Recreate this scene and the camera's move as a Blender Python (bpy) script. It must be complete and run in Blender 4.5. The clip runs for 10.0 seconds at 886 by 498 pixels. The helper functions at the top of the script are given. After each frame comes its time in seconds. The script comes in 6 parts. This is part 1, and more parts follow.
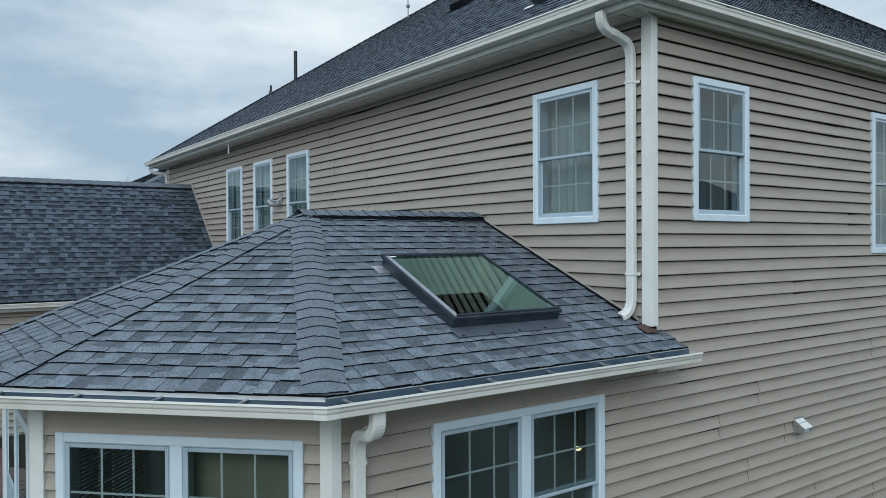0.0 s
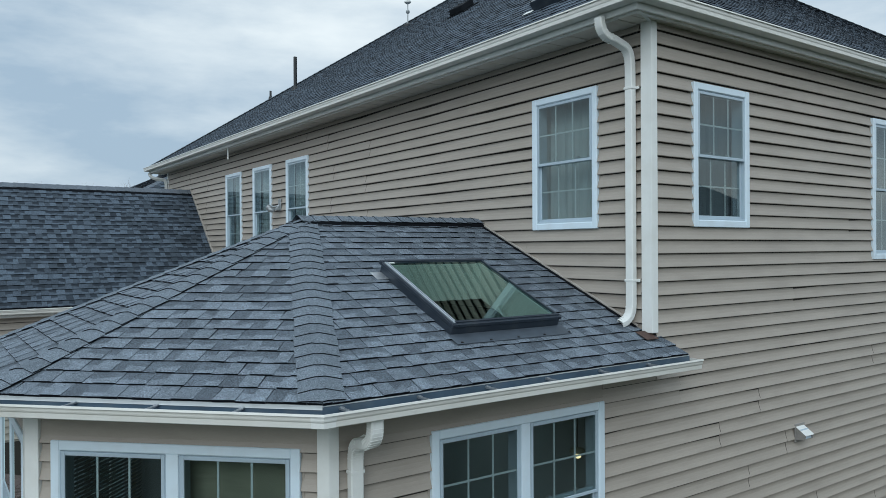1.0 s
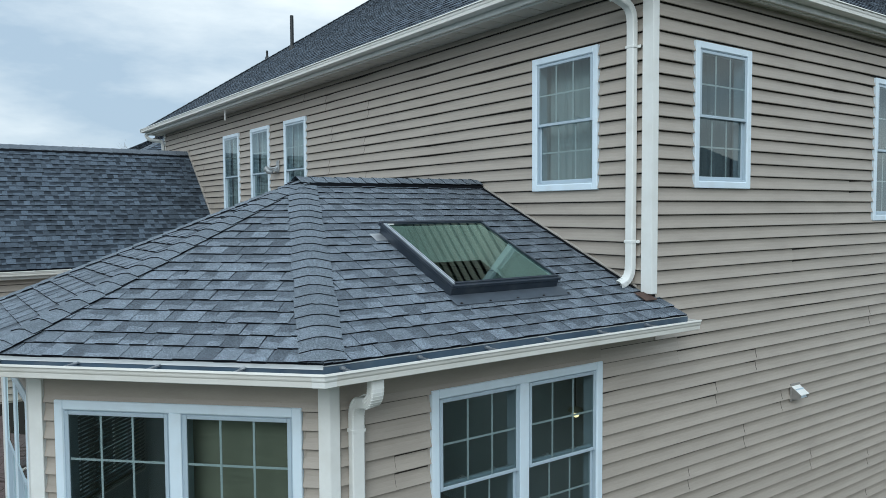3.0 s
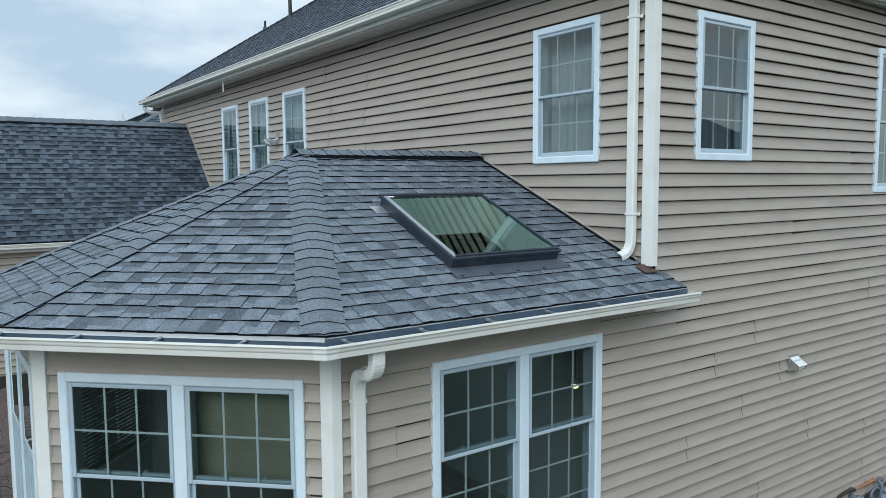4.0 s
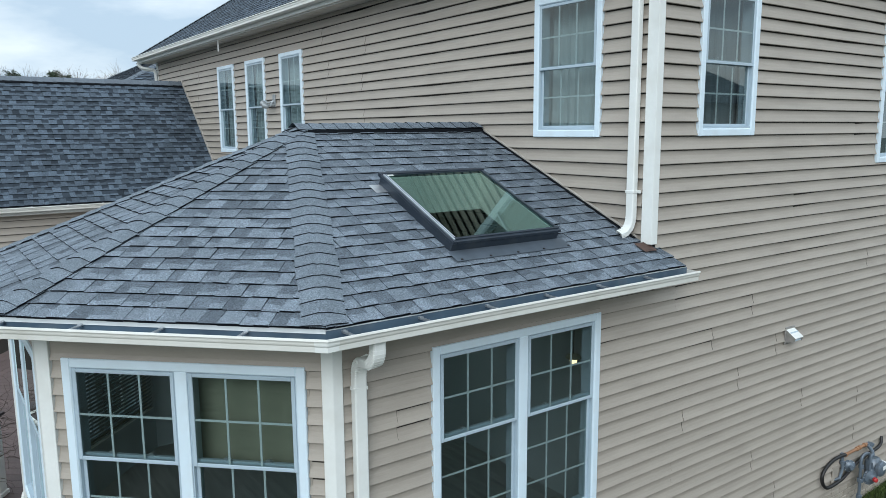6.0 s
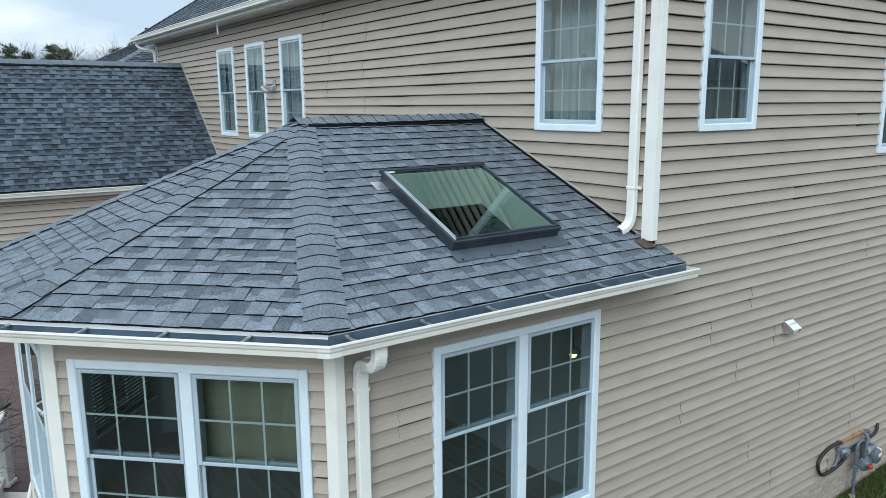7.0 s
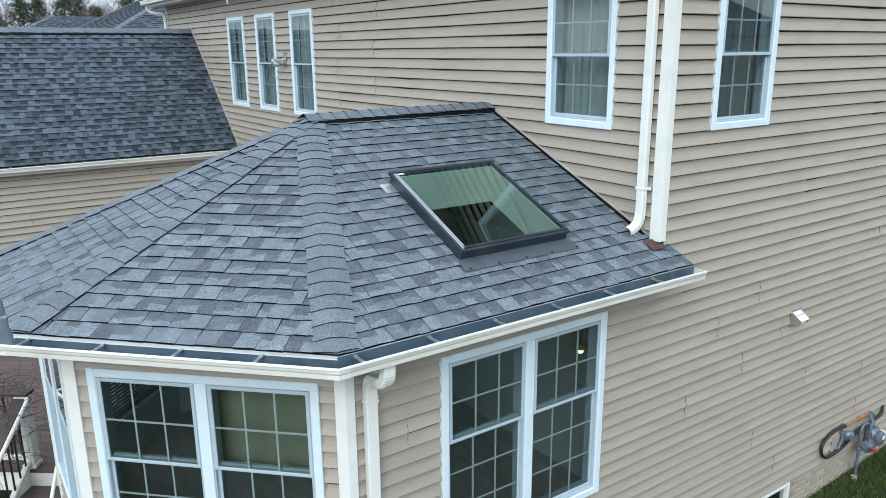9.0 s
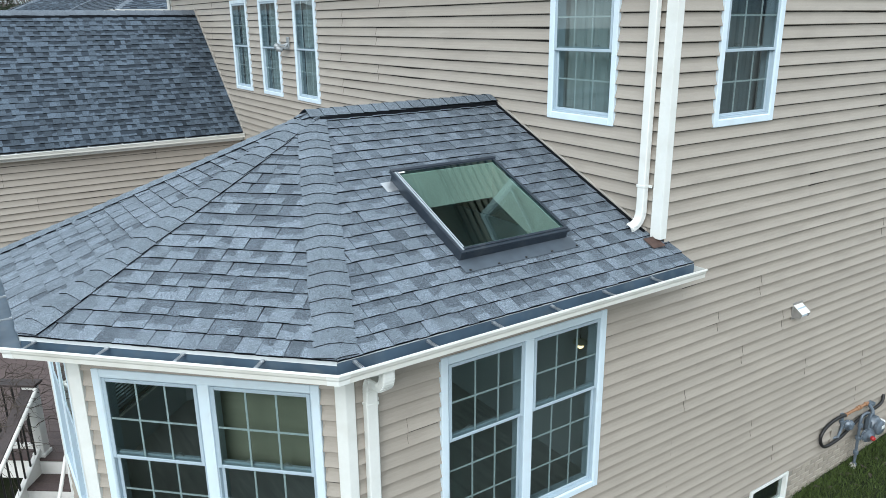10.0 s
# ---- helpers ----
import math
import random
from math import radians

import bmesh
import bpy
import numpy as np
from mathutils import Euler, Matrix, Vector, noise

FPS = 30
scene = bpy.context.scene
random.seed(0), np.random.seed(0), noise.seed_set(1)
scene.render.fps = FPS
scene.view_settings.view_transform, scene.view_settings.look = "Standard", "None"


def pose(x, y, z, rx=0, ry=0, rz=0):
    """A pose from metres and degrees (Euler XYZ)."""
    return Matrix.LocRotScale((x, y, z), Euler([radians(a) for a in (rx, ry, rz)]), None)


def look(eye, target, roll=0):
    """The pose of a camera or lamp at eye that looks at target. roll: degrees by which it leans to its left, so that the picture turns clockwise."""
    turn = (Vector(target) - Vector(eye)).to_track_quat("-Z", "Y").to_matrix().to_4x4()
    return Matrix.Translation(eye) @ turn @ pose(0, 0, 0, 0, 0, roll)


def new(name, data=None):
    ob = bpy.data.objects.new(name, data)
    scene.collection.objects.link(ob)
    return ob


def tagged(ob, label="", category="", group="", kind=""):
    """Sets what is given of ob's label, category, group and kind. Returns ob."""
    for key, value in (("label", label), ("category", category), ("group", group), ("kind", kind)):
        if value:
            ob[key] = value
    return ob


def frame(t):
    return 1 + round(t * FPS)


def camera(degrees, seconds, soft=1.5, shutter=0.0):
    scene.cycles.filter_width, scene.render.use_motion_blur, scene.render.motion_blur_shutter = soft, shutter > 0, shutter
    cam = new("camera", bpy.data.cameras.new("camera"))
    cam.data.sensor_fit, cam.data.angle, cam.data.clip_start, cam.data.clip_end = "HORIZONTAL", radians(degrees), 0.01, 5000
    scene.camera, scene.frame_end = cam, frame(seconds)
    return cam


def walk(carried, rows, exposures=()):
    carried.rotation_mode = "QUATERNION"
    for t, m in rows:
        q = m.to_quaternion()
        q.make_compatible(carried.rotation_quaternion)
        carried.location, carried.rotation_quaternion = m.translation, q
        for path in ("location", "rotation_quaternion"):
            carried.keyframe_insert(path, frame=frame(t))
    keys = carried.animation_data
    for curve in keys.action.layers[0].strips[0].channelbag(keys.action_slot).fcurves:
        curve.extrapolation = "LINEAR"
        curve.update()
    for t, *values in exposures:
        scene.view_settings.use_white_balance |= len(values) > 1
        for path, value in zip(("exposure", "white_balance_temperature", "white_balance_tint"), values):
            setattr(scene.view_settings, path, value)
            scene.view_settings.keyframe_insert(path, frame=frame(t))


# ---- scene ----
cam = camera(61.9, 10.0, soft=0.6)
PATH = [
    (0, (4.297, -5.315, 4.646), (2.665, -4.16, 4.631), -0.3),
    (0.5, (4.284, -5.296, 4.65), (2.652, -4.141, 4.644), -0.3),
    (1, (4.279, -5.287, 4.655), (2.646, -4.132, 4.654), -0.3),
    (1.5, (4.283, -5.285, 4.654), (2.651, -4.13, 4.652), -0.3),
    (2, (4.28, -5.284, 4.654), (2.647, -4.129, 4.622), -0.3),
    (2.5, (4.271, -5.286, 4.645), (2.641, -4.131, 4.578), -0.3),
    (4, (4.264, -5.291, 4.649), (2.639, -4.138, 4.471), -0.4),
    (4.5, (4.253, -5.293, 4.687), (2.631, -4.143, 4.474), -0.4),
    (5, (4.245, -5.295, 4.751), (2.626, -4.146, 4.504), -0.4),
    (5.5, (4.233, -5.277, 4.825), (2.619, -4.13, 4.544), -0.4),
    (7, (4.224, -5.272, 5.101), (2.623, -4.136, 4.718), -0.4),
    (7.5, (4.231, -5.275, 5.223), (2.632, -4.148, 4.805), -0.4),
    (8, (4.222, -5.252, 5.337), (2.625, -4.136, 4.886), -0.4),
    (8.5, (4.218, -5.229, 5.458), (2.621, -4.127, 4.972), -0.5),
    (9, (4.215, -5.208, 5.57), (2.618, -4.122, 5.05), -0.5),
    (9.5, (4.215, -5.183, 5.674), (2.621, -4.11, 5.12), -0.5),
    (10, (4.223, -5.147, 5.782), (2.632, -4.088, 5.194), -0.6),
]
walk(cam, [(t, look(eye, target, roll)) for t, eye, target, roll in PATH],
     exposures=[(0, -0.22, 6090, 5), (1.5, -0.19, 6090, 5), (2.5, -0.05, 6120, 5), (4, 0.1, 6170, 6), (5, 0.18, 6200, 6), (7, 0.32, 6260, 7), (8.5, 0.45, 6310, 7), (10, 0.6, 6370, 7)])

# ---------------------------------------------------------------- world and sun
SUN_ELEVATION, SUN_AZIMUTH = 31.0, 137.0


def build_world():
    w = bpy.data.worlds.new("overcast_sky")
    scene.world = w
    w.use_nodes = True
    nt = w.node_tree
    nt.nodes.clear()
    out = nt.nodes.new("ShaderNodeOutputWorld")
    bg = nt.nodes.new("ShaderNodeBackground")
    sky = nt.nodes.new("ShaderNodeTexSky")
    sky.sky_type, sky.sun_disc = "NISHITA", False
    sky.sun_elevation, sky.sun_rotation = radians(SUN_ELEVATION), radians(SUN_AZIMUTH)
    sky.air_density, sky.dust_density = 1.0, 3.0
    co = nt.nodes.new("ShaderNodeTexCoord")
    mp = nt.nodes.new("ShaderNodeMapping")
    mp.inputs["Scale"].default_value = (1.5, 1.5, 5.0)
    mp.inputs["Location"].default_value = (2.3, 0.7, 0.4)
    nt.links.new(co.outputs["Generated"], mp.inputs["Vector"])
    nz = nt.nodes.new("ShaderNodeTexNoise")
    nz.inputs["Scale"].default_value, nz.inputs["Detail"].default_value = 1.6, 7
    nz.inputs["Roughness"].default_value = 0.55
    nt.links.new(mp.outputs["Vector"], nz.inputs["Vector"])
    ramp = nt.nodes.new("ShaderNodeValToRGB")
    ramp.color_ramp.elements[0].position, ramp.color_ramp.elements[0].color = 0.33, (5.0, 6.2, 7.5, 1)
    ramp.color_ramp.elements[1].position, ramp.color_ramp.elements[1].color = 0.66, (11.2, 11.5, 11.5, 1)
    nt.links.new(nz.outputs["Fac"], ramp.inputs["Fac"])
    mx = nt.nodes.new("ShaderNodeMix")
    mx.data_type, mx.inputs["Factor"].default_value = "RGBA", 0.9
    nt.links.new(sky.outputs["Color"], mx.inputs["A"])
    nt.links.new(ramp.outputs["Color"], mx.inputs["B"])
    # an overcast sky is brightest overhead
    sep = nt.nodes.new("ShaderNodeSeparateXYZ")
    nt.links.new(co.outputs["Generated"], sep.inputs[0])
    mr = nt.nodes.new("ShaderNodeMapRange")
    mr.inputs["From Min"].default_value, mr.inputs["From Max"].default_value = 0.35, 1.0
    mr.inputs["To Min"].default_value, mr.inputs["To Max"].default_value = 1.0, 1.75
    nt.links.new(sep.outputs["Z"], mr.inputs["Value"])
    vm = nt.nodes.new("ShaderNodeVectorMath")
    vm.operation = "SCALE"
    nt.links.new(mx.outputs["Result"], vm.inputs[0])
    nt.links.new(mr.outputs["Result"], vm.inputs["Scale"])
    nt.links.new(vm.outputs[0], bg.inputs["Color"])
    bg.inputs["Strength"].default_value = 0.1
    nt.links.new(bg.outputs["Background"], out.inputs["Surface"])


build_world()
sun = new("sun", bpy.data.lights.new("sun", "SUN"))
sun.data.energy, sun.data.angle, sun.data.color = 1.25, radians(35), (1.0, 0.99, 0.98)
sun.matrix_world = look((24, -26, 21.3), (0, 0, 0))

# ---------------------------------------------------------------- materials


def mat(name, colour, rough=0.6, metal=0.0, vary=0.0, island=False, grain=0.0, grain_scale=60.0, blotch=0.0, blotch_scale=2.0,
        bump=0.0, bump_scale=80.0, spec=0.5, stretch=(1, 1, 1), dirt=None, dirt_amount=0.0, dirt_scale=3.0, speckle=0.0, speckle_scale=260.0):
    """A surface: colour, piece-to-piece change, fine grain, broad blotches, dirt and fine relief."""
    m = bpy.data.materials.new(name)
    m.use_nodes = True
    nt = m.node_tree
    b = nt.nodes["Principled BSDF"]
    b.inputs["Roughness"].default_value, b.inputs["Metallic"].default_value = rough, metal
    b.inputs["Specular IOR Level"].default_value = spec
    co = nt.nodes.new("ShaderNodeTexCoord")
    mp = nt.nodes.new("ShaderNodeMapping")
    mp.inputs["Scale"].default_value = stretch
    nt.links.new(co.outputs["Object"], mp.inputs["Vector"])
    rgb = nt.nodes.new("ShaderNodeRGB")
    rgb.outputs[0].default_value = (*colour, 1)
    col = rgb.outputs[0]

    def scaled(col, fac, amount):
        mr = nt.nodes.new("ShaderNodeMapRange")
        mr.inputs["To Min"].default_value, mr.inputs["To Max"].default_value = 1 - amount, 1 + amount
        nt.links.new(fac, mr.inputs["Value"])
        v = nt.nodes.new("ShaderNodeVectorMath")
        v.operation = "SCALE"
        nt.links.new(col, v.inputs[0])
        nt.links.new(mr.outputs["Result"], v.inputs["Scale"])
        return v.outputs[0]

    def noise_node(scale, detail=3.0, lo=0.3, hi=0.7):
        n = nt.nodes.new("ShaderNodeTexNoise")
        n.inputs["Scale"].default_value, n.inputs["Detail"].default_value = scale, detail
        nt.links.new(mp.outputs["Vector"], n.inputs["Vector"])
        mr = nt.nodes.new("ShaderNodeMapRange")
        mr.inputs["From Min"].default_value, mr.inputs["From Max"].default_value = lo, hi
        nt.links.new(n.outputs["Fac"], mr.inputs["Value"])
        return mr.outputs["Result"]

    if vary:
        if island:
            g = nt.nodes.new("ShaderNodeNewGeometry")
            col = scaled(col, g.outputs["Random Per Island"], vary)
        else:
            g = nt.nodes.new("ShaderNodeObjectInfo")
            col = scaled(col, g.outputs["Random"], vary)
    if blotch:
        col = scaled(col, noise_node(blotch_scale, 4), blotch)
    if grain:
        col = scaled(col, noise_node(grain_scale, 2), grain)
    if speckle:
        col = scaled(col, noise_node(speckle_scale, 1, 0.36, 0.66), speckle)
    if dirt:
        mx = nt.nodes.new("ShaderNodeMix")
        mx.data_type = "RGBA"
        f = noise_node(dirt_scale, 6, 0.5, 0.75)
        mu = nt.nodes.new("ShaderNodeMath")
        mu.operation, mu.inputs[1].default_value = "MULTIPLY", dirt_amount
        nt.links.new(f, mu.inputs[0])
        nt.links.new(mu.outputs[0], mx.inputs["Factor"])
        nt.links.new(col, mx.inputs["A"])
        mx.inputs["B"].default_value = (*dirt, 1)
        col = mx.outputs["Result"]
    nt.links.new(col, b.inputs["Base Color"])
    if bump:
        bp = nt.nodes.new("ShaderNodeBump")
        bp.inputs["Strength"].default_value, bp.inputs["Distance"].default_value = bump, 0.002
        nt.links.new(noise_node(bump_scale, 3), bp.inputs["Height"])
        nt.links.new(bp.outputs["Normal"], b.inputs["Normal"])
    return m


def glass(name, tint, gain=1.0, base=0.02, rough=0.0, colour=(0.9, 0.97, 0.95)):
    """Clear pane: what lies behind it, tinted, under a Fresnel gloss."""
    m = bpy.data.materials.new(name)
    m.use_nodes = True
    nt = m.node_tree
    nt.nodes.clear()
    out = nt.nodes.new("ShaderNodeOutputMaterial")
    tr, gl = nt.nodes.new("ShaderNodeBsdfTransparent"), nt.nodes.new("ShaderNodeBsdfGlossy")
    tr.inputs["Color"].default_value = (*tint, 1)
    gl.inputs["Roughness"].default_value = rough
    gl.inputs["Color"].default_value = (*colour, 1)
    fr = nt.nodes.new("ShaderNodeFresnel")
    fr.inputs["IOR"].default_value = 1.5
    ma = nt.nodes.new("ShaderNodeMath")
    ma.operation, ma.use_clamp = "MULTIPLY_ADD", True
    ma.inputs[1].default_value, ma.inputs[2].default_value = gain, base
    nt.links.new(fr.outputs[0], ma.inputs[0])
    mx = nt.nodes.new("ShaderNodeMixShader")
    nt.links.new(ma.outputs[0], mx.inputs[0])
    nt.links.new(tr.outputs[0], mx.inputs[1])
    nt.links.new(gl.outputs[0], mx.inputs[2])
    nt.links.new(mx.outputs[0], out.inputs["Surface"])
    return m


SIDING = mat("tan_vinyl_siding", (0.346, 0.315, 0.276), 0.5, vary=0.03, blotch=0.05, blotch_scale=1.3, grain=0.03, grain_scale=30,
             stretch=(1, 1, 6), bump=0.12, bump_scale=26, dirt=(0.2, 0.18, 0.155), dirt_amount=0.3, dirt_scale=1.7)
# Near black so that open laps and panel joints read as shade lines.
SHEATH = mat("lap_shade_weather_barrier", (0.035, 0.031, 0.028), 0.9, grain=0.1)
TRIM = mat("white_vinyl_trim", (0.735, 0.765, 0.755), 0.42, blotch=0.03, blotch_scale=3, grain=0.015, grain_scale=40, dirt=(0.5, 0.49, 0.44), dirt_amount=0.25, dirt_scale=5)
CASING = mat("white_window_vinyl", (0.65, 0.775, 0.87), 0.38, blotch=0.02, blotch_scale=4, dirt=(0.5, 0.52, 0.52), dirt_amount=0.2, dirt_scale=6)
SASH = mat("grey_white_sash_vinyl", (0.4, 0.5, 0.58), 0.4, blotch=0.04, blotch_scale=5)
GRID = mat("muntin_vinyl", (0.66, 0.72, 0.76), 0.45, blotch=0.03, blotch_scale=5)
GUTTER = mat("white_aluminium_gutter", (0.67, 0.68, 0.65), 0.35, blotch=0.03, blotch_scale=2, dirt=(0.42, 0.41, 0.36), dirt_amount=0.35, dirt_scale=4)
# Real grime, but the blue is sky reflection put into the base colour.
TROUGH = mat("grimy_sky_tinted_gutter_inside", (0.07, 0.11, 0.155), 0.35, blotch=0.2, blotch_scale=4, dirt=(0.14, 0.16, 0.17), dirt_amount=0.5, dirt_scale=8)
DRIP = mat("dulled_white_drip_edge", (0.48, 0.52, 0.54), 0.4, blotch=0.06, blotch_scale=5, dirt=(0.3, 0.32, 0.32), dirt_amount=0.4, dirt_scale=7)
HANGER = mat("zinc_hanger", (0.5, 0.53, 0.56), 0.35, metal=0.8, blotch=0.1, blotch_scale=9)
SOFFIT = mat("white_soffit_vinyl", (0.62, 0.6, 0.55), 0.55, blotch=0.04, blotch_scale=3)
SHINGLE = mat("slate_blue_shingle", (0.15, 0.182, 0.218), 0.9, vary=0.15, blotch=0.12, blotch_scale=9, grain=0.45, grain_scale=110, bump=0.9, bump_scale=130, spec=0.25, speckle=0.62, speckle_scale=230.0)
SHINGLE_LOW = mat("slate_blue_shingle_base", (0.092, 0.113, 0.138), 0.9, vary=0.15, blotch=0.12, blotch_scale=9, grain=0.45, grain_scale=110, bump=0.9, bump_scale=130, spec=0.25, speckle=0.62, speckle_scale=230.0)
SHINGLE_FAR = mat("slate_blue_shingle_joined", (0.142, 0.172, 0.206), 0.9, vary=0.16, island=True, blotch=0.12, blotch_scale=9, grain=0.45, grain_scale=110, bump=0.9, bump_scale=130, spec=0.25, speckle=0.62, speckle_scale=230.0)
DARKSH_LOW = mat("charcoal_shingle_base", (0.026, 0.036, 0.049), 0.9, vary=0.25, island=True, blotch=0.12, blotch_scale=2, grain=0.35, grain_scale=120, bump=0.6, bump_scale=120, spec=0.25)
DARKSH = mat("charcoal_shingle_joined", (0.068, 0.09, 0.117), 0.9, vary=0.34, island=True, blotch=0.15, blotch_scale=2, grain=0.5, grain_scale=90, bump=0.6, bump_scale=120, spec=0.25)
CAP = mat("grey_cap_shingle", (0.138, 0.168, 0.2), 0.9, vary=0.1, blotch=0.1, blotch_scale=6, grain=0.4, grain_scale=120, bump=0.9, bump_scale=140, spec=0.25, speckle=0.62, speckle_scale=230.0)
# Black of cut asphalt; on cap sides it also paints a shade line.
EDGE = mat("black_cut_asphalt_and_shade", (0.006, 0.008, 0.011), 0.95, blotch=0.2, spec=0.1)
UNDERLAY = mat("roof_underlay", (0.02, 0.022, 0.025), 0.95, grain=0.1)
VENT = mat("black_ridge_vent", (0.008, 0.01, 0.013), 0.95, spec=0.1, blotch=0.2, blotch_scale=6)
SKYMETAL = mat("dark_grey_skylight_aluminium", (0.032, 0.044, 0.062), 0.35, metal=0.3, blotch=0.12, blotch_scale=4, dirt=(0.12, 0.13, 0.13), dirt_amount=0.3, dirt_scale=7)
BEAD = mat("light_grey_skylight_bead", (0.36, 0.41, 0.46), 0.35, metal=0.2, blotch=0.1, blotch_scale=6)
LEAD = mat("grey_flashing", (0.1, 0.125, 0.155), 0.45, metal=0.4, blotch=0.15, blotch_scale=6)
FLASH = mat("tan_flashing_strip", (0.42, 0.4, 0.37), 0.5, metal=0.2, blotch=0.1, blotch_scale=4)
RUST = mat("rusty_flashing", (0.065, 0.036, 0.028), 0.7, blotch=0.3, blotch_scale=25)
GLASS = glass("window_glass", (0.52, 0.63, 0.63), 1.7, 0.0)
SKYGLASS = glass("green_skylight_glass", (0.41, 0.6, 0.57), 1.6, 0.02, colour=(0.7, 0.9, 0.82))
CLEAR = bpy.data.materials.new("clear_inner_face")
CLEAR.use_nodes = True
CLEAR.node_tree.nodes.clear()
CLEAR.node_tree.links.new(CLEAR.node_tree.nodes.new("ShaderNodeBsdfTransparent").outputs[0], CLEAR.node_tree.nodes.new("ShaderNodeOutputMaterial").inputs["Surface"])


def glazed(ob, outer):
    """Only the outer face of a pane carries the gloss and tint."""
    ob.data.materials.append(CLEAR)
    for i, p in enumerate(ob.data.polygons):
        p.material_index = 0 if i == outer else 1
    ob.visible_shadow = False


CURTAIN_DARK = mat("grey_curtain", (0.18, 0.21, 0.235), 0.9, blotch=0.1, blotch_scale=6, grain=0.1, grain_scale=200)
CURTAIN = mat("sheer_grey_curtain", (0.45, 0.51, 0.53), 0.9, blotch=0.08, blotch_scale=6, grain=0.1, grain_scale=200)
SHADE = mat("tan_roller_shade", (0.25, 0.25, 0.19), 0.85, blotch=0.08, blotch_scale=5, grain=0.15, grain_scale=150, stretch=(1, 1, 9))
ROOM = mat("interior_paint", (0.42, 0.46, 0.49), 0.8, blotch=0.04)
SHAFT = mat("white_shaft_paint", (0.7, 0.7, 0.66), 0.8, blotch=0.03)
FLOORING = mat("interior_floor", (0.3, 0.3, 0.3), 0.5, blotch=0.2, stretch=(1, 8, 1))
BRICK = mat("painted_beige_brick", (0.34, 0.31, 0.265), 0.8, vary=0.1, blotch=0.1, blotch_scale=9, grain=0.12, grain_scale=90, bump=0.5, bump_scale=60)
MORTAR = mat("mortar", (0.26, 0.245, 0.215), 0.9, grain=0.15, blotch=0.1)
CONCRETE = mat("grey_concrete", (0.3, 0.29, 0.27), 0.9, grain=0.15, blotch=0.1)
DECK = mat("brown_composite_deck", (0.088, 0.062, 0.06), 0.65, vary=0.12, blotch=0.1, blotch_scale=4, grain=0.12, grain_scale=40, stretch=(1, 1, 1))
STAIRWHITE = mat("white_painted_board", (0.72, 0.72, 0.7), 0.5, blotch=0.05, blotch_scale=4, dirt=(0.45, 0.42, 0.38), dirt_amount=0.35, dirt_scale=5)
BLACK = mat("black_painted_metal", (0.012, 0.012, 0.013), 0.4, blotch=0.1)
CAPBOARD = mat("dark_brown_cap_board", (0.05, 0.038, 0.038), 0.6, blotch=0.12, blotch_scale=5, grain=0.15, grain_scale=40)
TWIG = mat("dry_brown_vine", (0.07, 0.056, 0.047), 0.9, grain=0.2)
METER = mat("grey_blue_meter_paint", (0.125, 0.16, 0.2), 0.35, metal=0.2, blotch=0.12, blotch_scale=14, dirt=(0.11, 0.1, 0.09), dirt_amount=0.4, dirt_scale=12)
PIPE = mat("rusty_tan_pipe", (0.3, 0.16, 0.085), 0.6, blotch=0.25, blotch_scale=18)
HOSE = mat("black_rubber_hose", (0.015, 0.015, 0.016), 0.45, blotch=0.1)
RED = mat("red_cap", (0.4, 0.03, 0.03), 0.5)
SOIL = mat("lawn_ground", (0.014, 0.023, 0.006), 0.95, blotch=0.3, blotch_scale=1.2, grain=0.3, grain_scale=30, dirt=(0.035, 0.03, 0.016), dirt_amount=0.35, dirt_scale=4)
GRASS = mat("grass_blades", (0.055, 0.088, 0.018), 0.75, vary=0.5, island=True)
BARK = mat("grey_brown_bark", (0.2, 0.175, 0.165), 0.95, grain=0.2, grain_scale=8, vary=0.15)
NEEDLES = mat("pine_needles", (0.058, 0.082, 0.05), 0.85, vary=0.4, island=True)
FIXTURE = mat("grey_floodlight_metal", (0.3, 0.33, 0.35), 0.4, metal=0.3, blotch=0.1, blotch_scale=12)
PVC = mat("dark_vent_pipe", (0.012, 0.016, 0.019), 0.5, blotch=0.1)
WALLFAR = mat("far_house_siding", (0.38, 0.36, 0.33), 0.7, blotch=0.05)
LAMPGLOW = bpy.data.materials.new("lit_bulb_glass")
LAMPGLOW.use_nodes = True
LAMPGLOW.node_tree.nodes["Principled BSDF"].inputs["Emission Color"].default_value = (1.0, 0.7, 0.35, 1)
LAMPGLOW.node_tree.nodes["Principled BSDF"].inputs["Emission Strength"].default_value = 2.5

# ---------------------------------------------------------------- mesh helpers
V = Vector


